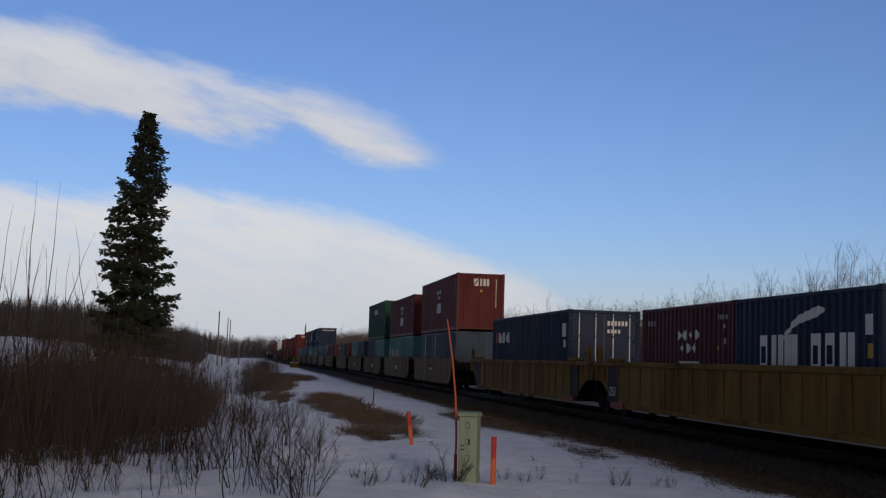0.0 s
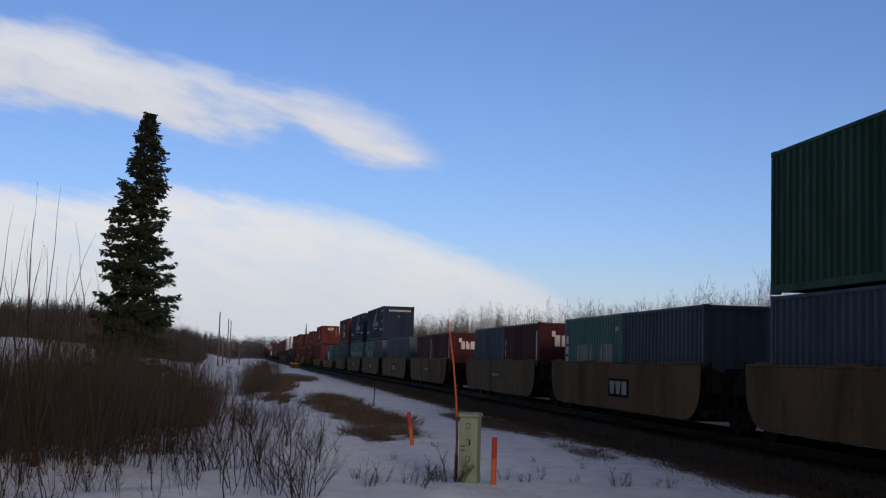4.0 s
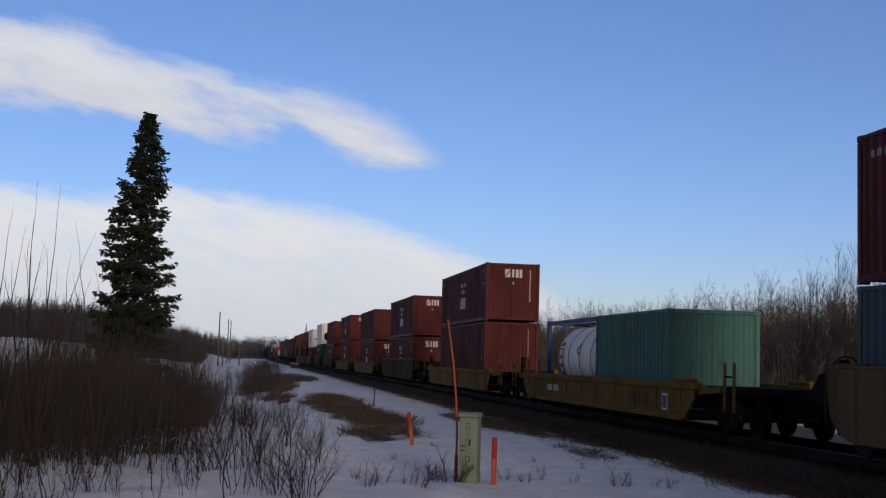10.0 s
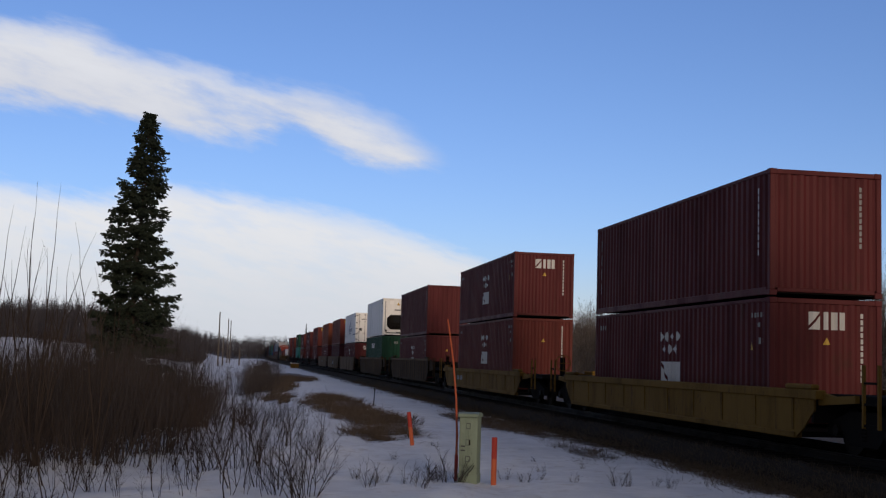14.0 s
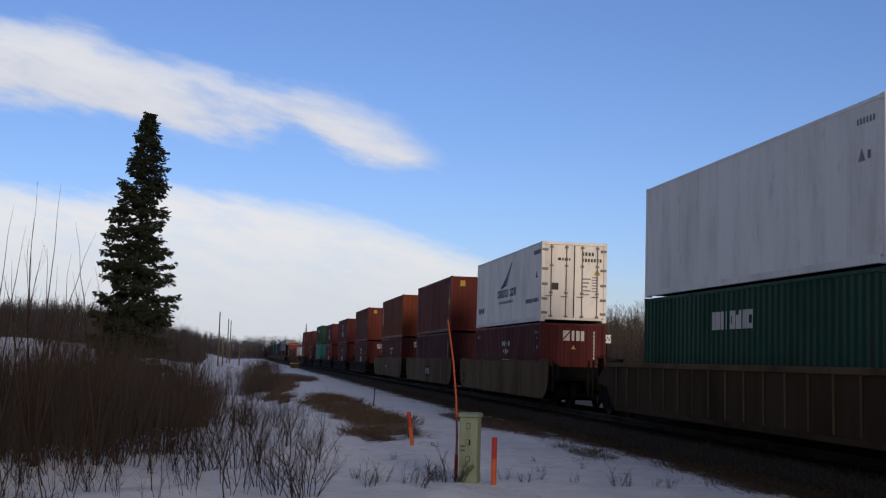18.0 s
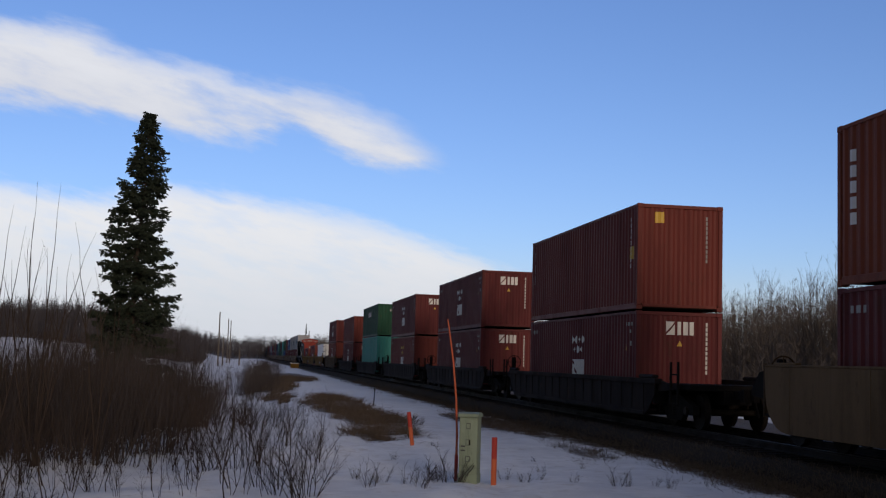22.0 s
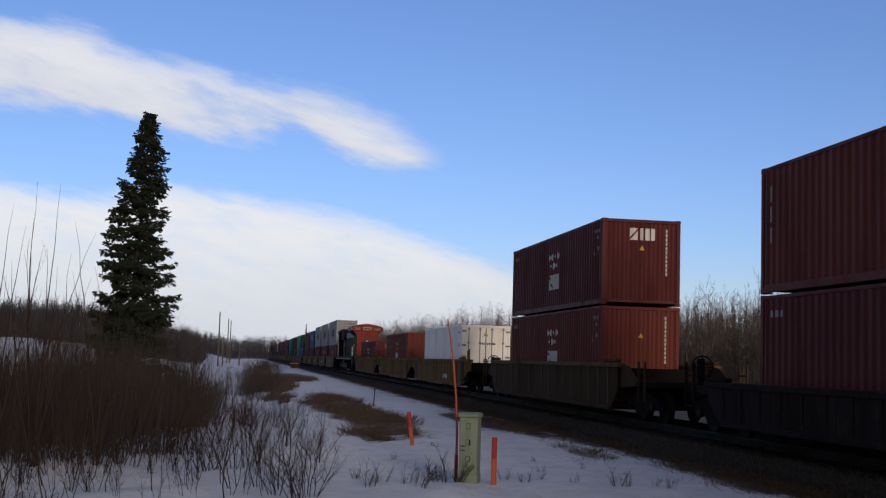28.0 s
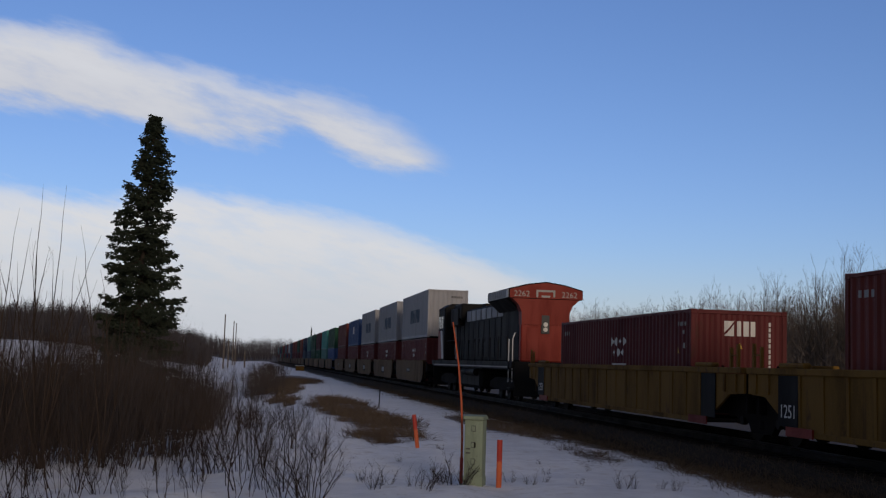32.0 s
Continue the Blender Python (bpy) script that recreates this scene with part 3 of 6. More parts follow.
            for z in (0.32, 0.82, 1.35, 1.9, H - 0.3):
                part("hinge", box(fresh(), *sorted((sx * (w - 0.02), sx * (w - 0.24))), -hl - 0.02, -hl + 0.02, z - 0.045, z + 0.045), "mark_grey" if end == "reefer_doors" else paint, door, bevel=0.01)
    else:
        part("end_wall", box(fresh(), -w + 0.12, w - 0.12, -hl + 0.05, -hl + 0.09, 0.16, H - 0.11), paint, root)
        unit = part("cooling_unit", slab(fresh(), 1, [(-0.88, 0.75), (-0.62, 0.48), (0.62, 0.48), (0.88, 0.75), (0.88, 1.35), (0.62, 1.62), (-0.62, 1.62), (-0.88, 1.35)], -hl + 0.012, -hl + 0.05), "black", root, "black recessed cooling unit", bevel=0.01)
        part("fan", tube(fresh(), (-0.12, -hl - 0.02, 1.28), (-0.12, -hl + 0.02, 1.28), 0.3, 0.3, 20), "loco_black", unit)
        part("compressor", tube(fresh(), (-0.25, -hl - 0.03, 0.72), (0.4, -hl - 0.03, 0.72), 0.1, 0.1, 12), "wheel", unit)
        part("control_box", box(fresh(), 0.22, 0.75, -hl - 0.03, -hl + 0.02, 0.98, 1.4), "slate", unit, bevel=0.02)
        for z in (1.12, 1.3):
            part("label_plate", box(fresh(), 0.27, 0.55, -hl - 0.036, -hl - 0.03, z - 0.05, z + 0.05), "mark", unit)
        part("hose", tube(fresh(), (-0.6, -hl - 0.01, 0.6), (-0.1, -hl - 0.01, 1.05), 0.03, 0.03, 8), "wheel", unit)
        for i, (x, z, q) in enumerate(((-0.55, H - 0.35, 0.16), (0.5, H - 0.35, 0.22))):
            part("panel", box(fresh(), x - q, x + q, -hl + 0.038, -hl + 0.05, z - 0.13, z + 0.13), "white", root, bevel=0.01)
        for x in (-1.02, 1.02):
            part("edge_trim", box(fresh(), x - 0.03, x + 0.03, -hl + 0.03, -hl + 0.05, 0.3, H - 0.2), "grey", root)
        for x, z0, z1 in ((-0.93, 0.30, 0.46), (0.93, 0.30, 0.46)):
            part("lashing_lug", box(fresh(), x - 0.05, x + 0.05, -hl - 0.01, -hl + 0.05, z0, z1), "wheel", root, bevel=0.01)
        part("grille", box(fresh(), -0.55, 0.15, -hl - 0.005, -hl + 0.012, 0.98, 1.55), "wheel", unit)
        for i in range(6):
            part("grille_bar", box(fresh(), -0.55, 0.15, -hl - 0.012, -hl - 0.006, 1.02 + i * 0.09, 1.035 + i * 0.09), "black", unit)
        part("cable_reel", tube(fresh(), (0.5, -hl - 0.03, 0.72), (0.5, -hl + 0.01, 0.72), 0.17, 0.17, 14), "mark_dark", unit)
        for sx in (-1, 1):
            part("corner_gusset", slab(fresh(), 1, [(sx * 0.60, 0.46), (sx * 0.90, 0.46), (sx * 0.90, 0.76)], -hl + 0.0, -hl + 0.05), "white", root)
        part("drain_slot", box(fresh(), -0.95, 0.95, -hl + 0.035, -hl + 0.05, 0.17, 0.25), "mark_dark", root)
        part("machine_frame", slab(fresh(), 1, [(-0.98, 0.36), (0.98, 0.36), (0.98, 0.40), (-0.98, 0.40)], -hl + 0.02, -hl + 0.05), "white", root)
    # lettering stands as plain blocks and bars
    side = lambda y, d, z: (-w + 0.008 + d, y, z) if not flat else (-w + 0.010 + d, y, z)
    face = lambda a, d, z: (a, -hl + 0.02 + d, z) if end == "sheet" else (a, -hl + d - (0.0 if end == "doors" else -0.012), z)

    def mark_on(shapes, mat, place, ribbed):
        """Each large mark is a part; a row of small characters is one."""
        small = [q for q in shapes if isinstance(q, tuple)]
        for q in shapes:
            if isinstance(q, list):
                part("marking", painted(q, place, ribbed), mat, root)
        if len(small) > 3:
            tagged(part("character_row", painted(small, place, ribbed), mat, root), kind="stuff")
        else:
            for q in small:
                part("marking", painted([q], place, ribbed), mat, root)

    S = lambda shapes, mat="mark": mark_on(shapes, mat, side, not flat)
    F = lambda shapes, mat="mark": mark_on(shapes, mat, face, end == "sheet")
    tri = lambda a, z, r: [[(a - r, a, z - r, z - r + 0.01, z - r, z + r), (a, a + r, z - r, z + r, z - r, z - r + 0.01)]]
    if livery in ("star", "star_low", "star_bare", "star_patch", "star_hazard", "star_side"):
        m = -0.3
        if livery != "star_bare":
            stars = []
            for i in range(4):
                stars += star(m + 0.62 - i * 0.38, H - 0.72, 0.13)
            for i in range(3):
                stars += star(m + 0.42 - i * 0.40, H - 1.03, 0.13)
            S(stars, "mark_yellow" if livery == "star_patch" else "mark")
            S(blocks(m - 0.7, H - 1.86, 1.4, 0.52, "miz" if livery != "star_patch" else "zir"))
        S(code_row(hl - 0.95, H - 0.45, 4, 0.13, 0.13), "mark_dim")
        S(code_row(-hl + 0.35, H - 0.40, 7, 0.095, 0.10, 0.45) + code_row(-hl + 0.5, H - 0.60, 2, 0.1, 0.09), "mark_dim")
        S(tri(-hl + 0.9, H - 0.98, 0.09), "mark_yellow")
        S(code_row(-hl + 0.35, H - 0.95, 2, 0.13, 0.13, 0.6), "mark_dim")
        if end == "sheet":
            if livery not in ("star_side", "star_patch"):
                F(blocks(-0.36, H - 0.63, 0.86, 0.36, "zim"))
            if livery != "star_patch":
                F(tri(0.02, H - 0.86, 0.075), "mark_yellow")
            F(code_column(0.77, H - 0.28, 11, 0.045, 0.13), "mark")
        if livery == "star_hazard":
            for a, z in ((-0.4, H - 0.95), (0.62, H - 0.95)):
                F([(a - 0.2, a, z, z + 0.01, z - 0.2, z + 0.2), (a, a + 0.2, z - 0.2, z + 0.2, z, z + 0.01)])
    elif livery in ("lease", "lease_tag", "lease_col"):
        S(code_column(-hl + 0.55, H - 0.35, 9, 0.05, 0.16))
        S(code_column(hl - 0.52, H - 0.42, 4 if livery == "lease_col" else 3, 0.16, 0.42), "mark_dim")
        F(code_column(0.75, H - 0.3, 10, 0.045, 0.13), "mark_dim")
        if livery == "lease_tag":
            F([bar(-0.72, -0.46, H - 0.52, H - 0.22)], "mark_yellow")
            S([bar(-hl + 0.4, -hl + 0.75, H - 1.5, H - 1.15)], "mark_yellow")
    elif livery == "orange_tag":
        F([bar(0.36, 0.7, 0.32, 0.66)], "mark_yellow")
        F(code_column(0.62, H - 0.35, 11, 0.07, 0.12))
        S(code_column(hl - 0.62, H - 0.5, 5, 0.2, 0.28) + code_column(-hl + 0.6, H - 0.4, 8, 0.04, 0.16))
    elif livery == "ocean":
        S(blocks(-hl + 0.9, 1.18, L - 2.0, 0.56, "oihhisihoiohi"), "mark_dim")
        S(code_column(hl - 0.32, H - 0.55, 4, 0.24, 0.34))
        S(code_row(-hl + 0.3, H - 0.5, 4, 0.1, 0.12))
        F(code_row(-0.3, H - 0.55, 10, 0.105, 0.12))
    elif livery == "capital":
        S(blocks(-0.8, H - 0.92, 2.3, 0.40, "rihrimi"), "mark")
        F(blocks(-0.25, H - 0.6, 0.32, 0.2, "nio") + blocks(0.2, H - 0.6, 0.26, 0.2, "oio") + code_column(0.8, H - 0.35, 11, 0.04, 0.12), "mark_dim")
        S([bar(-hl + 1.9 + i * 0.45, -hl + 2.2 + i * 0.45, 0.7, 1.1 + 0.3 * (i % 2)) for i in range(3)], "green")
    elif livery in ("line_dark", "line_white"):
        mk = "mark" if livery == "line_dark" else "mark_blue"
        c = -0.6 if livery == "line_dark" else -0.2
        S(blocks(c - 1.7, 1.14, 3.5, 0.32, "mrrsiririmir"), mk)
        S(code_row(c - 1.3, 0.88, 14, 0.2, 0.11, 0.5), mk)
        for i in range(4):
            S([[(c - 0.95 + i * 0.24, c + 0.15, 2.50 - i * 0.22, 2.56 - i * 0.22, 1.84 - i * 0.07, 1.91 - i * 0.07),
                (c + 0.15, c + 1.15 - i * 0.1, 1.84 - i * 0.07, 1.91 - i * 0.07, 1.52 - i * 0.01, 1.56 - i * 0.01)]], mk)
        S([[(c - 0.95, c - 0.1, 2.46, 2.56, 1.62, 1.68), (c - 0.1, c + 0.9, 1.62, 1.66, 1.52, 1.56)]], mk)
        S(code_row(-hl + 0.4, 0.72, 11, 0.19, 0.15), mk)
        S(blocks(hl - 1.75, 0.62, 1.3, 0.24, "oiphio"), mk)
        S(code_row(-hl + 0.25, H - 0.42, 8, 0.13, 0.15), mk if livery == "line_dark" else "mark_dark")
        S(tri(-hl + 0.75, H - 1.15, 0.14), "mark_dark" if livery == "line_white" else "mark")
        if livery == "line_dark":
            F(code_row(-0.75, H - 0.42, 12, 0.145, 0.15))
            F(tri(0.0, H - 0.75, 0.06), "mark_yellow")
        else:
            F(code_row(0.28, H - 0.48, 4, 0.12, 0.13) + code_row(0.28, H - 0.70, 7, 0.11, 0.12), "mark_dark")
            F(blocks(-0.62, H - 0.68, 0.5, 0.1, "oioi"), "mark_dark")
            F(tri(0.86, H - 1.05, 0.12), "mark_yellow")
            F([bar(-0.83, -0.58, 1.15, 1.4)], "mark_dark")
            F([bar(0.3 + 0.0 * i, 0.62 - 0.06 * (i % 3), 1.55 - i * 0.14, 1.6 - i * 0.14) for i in range(5)] + [bar(0.66, 0.9, 1.62 - i * 0.1, 1.66 - i * 0.1) for i in range(6)], "grey")
    elif livery == "swoosh":
        S(blocks(-2.05, 1.02, 4.0, 0.78, "mrrsmmr"))
        S([(-0.95, -0.75, 2.20, 2.26, 2.12, 2.32), (-0.75, 0.15, 2.12, 2.32, 1.98, 2.14), (0.15, 0.75, 1.98, 2.14, 1.70, 1.76)])
        S([bar(-hl + 0.3, -hl + 0.55, 1.75, 2.1)])
        S([bar(-hl + 0.3, -hl + 0.5, 1.35, 1.6)], "mark_yellow")
    elif livery == "mesh_word":
        S(blocks(hl - 3.3, H - 1.02, 2.2, 0.42, "opioho"))
        S([bar(hl - 1.05, hl - 0.6, H - 1.02, H - 0.6)], "mark_red")
        S([bar(-hl + 0.3, -hl + 0.8, H - 0.9, H - 0.45), bar(-hl + 0.35, -hl + 0.6, H - 1.25, H - 1.0)])
        F(code_row(0.1, H - 0.5, 6, 0.12, 0.15) + code_row(0.1, H - 0.75, 4, 0.12, 0.12), "mark")
    elif livery == "short_lease":
        S(code_column(hl - 0.5, H - 0.55, 3, 0.2, 0.4))
        S([bar(-hl + 0.45, -hl + 0.5, 0.4, H - 0.3)])
        F(blocks(-0.62, H - 0.85, 0.75, 0.4, "oho") + code_row(0.3, H - 0.6, 6, 0.13, 0.15) + code_row(0.5, H - 0.85, 3, 0.12, 0.14))
        F([bar(-0.74, -0.6, H - 0.5, H - 0.3)])
    elif livery == "white_bars":
        S([bar(-hl + 0.5 + i * 0.9, -hl + 0.55 + i * 0.9, 0.2, H - 0.15) for i in range(6)])
    elif livery == "block_logo":
        S(blocks(-2.5, 1.0, 4.6, 0.85, "onohno"), "steel_blue")
        F(code_row(0.2, H - 0.5, 6, 0.12, 0.12), "mark_dark")
    elif livery == "plain_white":
        S(code_row(-hl + 0.35, H - 0.42, 6, 0.11, 0.11, 0.45) + [bar(-hl + 0.5, -hl + 0.6, H - 1.05, H - 0.9)], "mark_grey")
        S(tri(-hl + 0.8, H - 0.95, 0.12), "mark_grey")
        F(tri(-0.02, H - 0.42, 0.12), "mark_yellow")
        F(code_row(-0.3, H - 0.95, 9, 0.09, 0.1) + [bar(-0.15, 0.15, 0.22, 0.3)], "mark_dark")
    elif livery == "square":
        S([bar(-0.9, 0.5, H - 1.4, H - 0.7)])
        F(code_row(0.2, H - 0.5, 6, 0.12, 0.12))
    PROTO[key] = root
    return root


def tank_container():
    if "tank" in PROTO:
        return PROTO["tank"]
    root = thing("tank_container", "white tank container in an open blue steel frame", "tank container", "containers on the train")
    w, hl, H = 1.219, 3.029, 2.59
    v, f = fresh()
    prof = [(-2.62, 0.0), (-2.6, 0.45), (-2.5, 0.8), (-2.3, 1.0), (-2.0, 1.09), (2.0, 1.09), (2.3, 1.0), (2.5, 0.8), (2.6, 0.45), (2.62, 0.0)]
    n = 28
    for y, r in prof:
        for i in range(n):
            a = 2 * math.pi * i / n
            v.append((r * math.cos(a), y, 1.32 + r * math.sin(a)))
    for j in range(len(prof) - 1):
        for i in range(n):
            f.append((j * n + i, j * n + (i + 1) % n, (j + 1) * n + (i + 1) % n, (j + 1) * n + i))
    shell = part("tank", (v, f), "white", root, "white cylindrical tank shell", smooth_faces=True)
    for y in (-1.9, -0.65, 0.65, 1.9):
        b = fresh()
        for i in range(n):
            a0, a1 = 2 * math.pi * i / n, 2 * math.pi * (i + 1) / n
            tube(b, (1.097 * math.cos(a0), y, 1.32 + 1.097 * math.sin(a0)), (1.097 * math.cos(a1), y, 1.32 + 1.097 * math.sin(a1)), 0.02, 0.02, 4, False)
        part("band", b, "grey", shell)
    curve = lambda a, d, z: (-1.1 * math.cos((z - 1.32) / 1.1) + d, a, 1.32 + 1.1 * math.sin((z - 1.32) / 1.1))
    rows = lambda a, b, z0, z1: [(a, b, z0 + (z1 - z0) * i / 6, z0 + (z1 - z0) * (i + 1) / 6, z0 + (z1 - z0) * i / 6, z0 + (z1 - z0) * (i + 1) / 6) for i in range(6)]
    part("logo_panel", painted(rows(1.3, 1.85, 0.75, 1.65), curve, False), "mark_red", shell, "red brand panel")
    for z in (0.84, 1.13, 1.42):
        part("logo_block", painted(rows(1.4, 1.75, z, z + 0.17), curve, False, 0.008), "mark", shell)
    part("logo_cap", painted(rows(1.35, 1.8, 1.72, 1.86), curve, False), "mark_blue", shell)
    part("hazard_mark", painted([(-0.75, -0.5, 1.6, 1.61, 1.38, 1.83), (-0.5, -0.25, 1.38, 1.83, 1.6, 1.61)], curve, False), "mark_red", shell)
    for sy in (-1, 1):
        for sx in (-1, 1):
            part("corner_post", box(fresh(), *sorted((sx * w, sx * (w - 0.13))), *sorted((sy * hl, sy * (hl - 0.13))), 0.0, H), "royal", root, bevel=0.012)
            part("brace", tube(fresh(), (sx * (w - 0.08), sy * (hl - 0.06), 0.9), (sx * 0.45, sy * (hl - 0.06), 0.1), 0.045, 0.045, 6), "royal", root)
            part("brace", tube(fresh(), (sx * (w - 0.08), sy * (hl - 0.06), H - 0.75), (sx * 0.5, sy * (hl - 0.06), H - 0.08), 0.045, 0.045, 6), "royal", root)
        for z in (0.0, H - 0.14):
            part("end_rail", box(fresh(), -w + 0.13, w - 0.13, *sorted((sy * hl, sy * (hl - 0.12))), z, z + 0.14), "royal", root, bevel=0.01)
    for sx in (-1, 1):
        for z in (0.0, H - 0.14):
            part("side_rail", box(fresh(), *sorted((sx * w, sx * (w - 0.1))), -hl + 0.13, hl - 0.13, z, z + 0.12), "royal", root, bevel=0.01)
    part("walkway", box(fresh(), -0.3, 0.3, -hl + 0.2, hl - 0.2, H - 0.1, H - 0.06), "grey", root)
    part("hatch", tube(fresh(), (0, 0, 2.38), (0, 0, 2.5), 0.26, 0.26, 16), "grey", root)
    PROTO["tank"] = root
    return root


# ---- well cars: rail head at z 0, centre of the well at the origin ----
WHEELS = {}


def wheel_meshes():
    if WHEELS:
        return WHEELS
    b = fresh()
    tube(b, (-0.035, 0, 0), (0.07, 0, 0), 0.42, 0.42, 24)
    tube(b, (0.0705, 0, 0), (0.10, 0, 0), 0.455, 0.44, 24)
    tube(b, (-0.07, 0, 0), (-0.036, 0, 0), 0.13, 0.16, 14)
    WHEELS["wheel"] = mesh_of("wheel", b, "wheel")
    WHEELS["axle"] = mesh_of("axle", tube(fresh(), (-0.95, 0, 0), (0.95, 0, 0), 0.075, 0.075, 10), "wheel")
    shape = [(-1.28, 0.36), (-1.28, 0.56), (-0.98, 0.64), (-0.45, 0.80), (0.45, 0.80), (0.98, 0.64), (1.28, 0.56), (1.28, 0.36), (1.05, 0.34), (0.98, 0.44), (0.72, 0.44), (0.48, 0.20), (-0.48, 0.20), (-0.72, 0.44), (-0.98, 0.44), (-1.05, 0.34)]
    WHEELS["frame"] = mesh_of("side_frame", slab(fresh(), 0, shape, -0.07, 0.07), "black")
    prof = [(0.30 + 0.03 * i, 0.07 if i % 2 else 0.055) for i in range(11)]
    v, f = fresh()
    for z, r in prof:
        v += [(r * math.cos(k * math.pi / 4), 2.2 * r * math.sin(k * math.pi / 4), z) for k in range(8)]
    f += [(8 * i + k, 8 * i + (k + 1) % 8, 8 * i + 8 + (k + 1) % 8, 8 * i + 8 + k) for i in range(10) for k in range(8)]
    b = (v, f + [tuple(range(8)), tuple(range(80, 88))])
    WHEELS["spring"] = mesh_of("spring", b, "black")
    WHEELS["cap"] = mesh_of("bearing_cap", tube(fresh(), (-0.05, 0, 0), (0.05, 0, 0), 0.1, 0.1, 12), "wheel")
    WHEELS["bolster"] = mesh_of("bolster", box(fresh(), -1.05, 1.05, -0.2, 0.2, 0.48, 0.78), "black", 0.02)
    return WHEELS


def truck(parent, y, spread=0.89):
    w = wheel_meshes()
    t = sub("truck", w["bolster"], parent, pose(0, y, 0))
    for sx in (-1, 1):
        sub("side_frame", w["frame"], t, pose(sx * 1.02, 0, 0))
        sub("spring", w["spring"], t, pose(sx * 1.06, 0, 0))
        for sy in (-1, 1):
            sub("wheel", w["wheel"], t, pose(sx * 0.755, sy * spread, 0.42, 0, 0, 180 if sx > 0 else 0))
            sub("bearing_cap", w["cap"], t, pose(sx * 1.1, sy * spread, 0.44))
    for sy in (-1, 1):
        sub("axle", w["axle"], t, pose(0, sy * spread, 0.42))
    return t


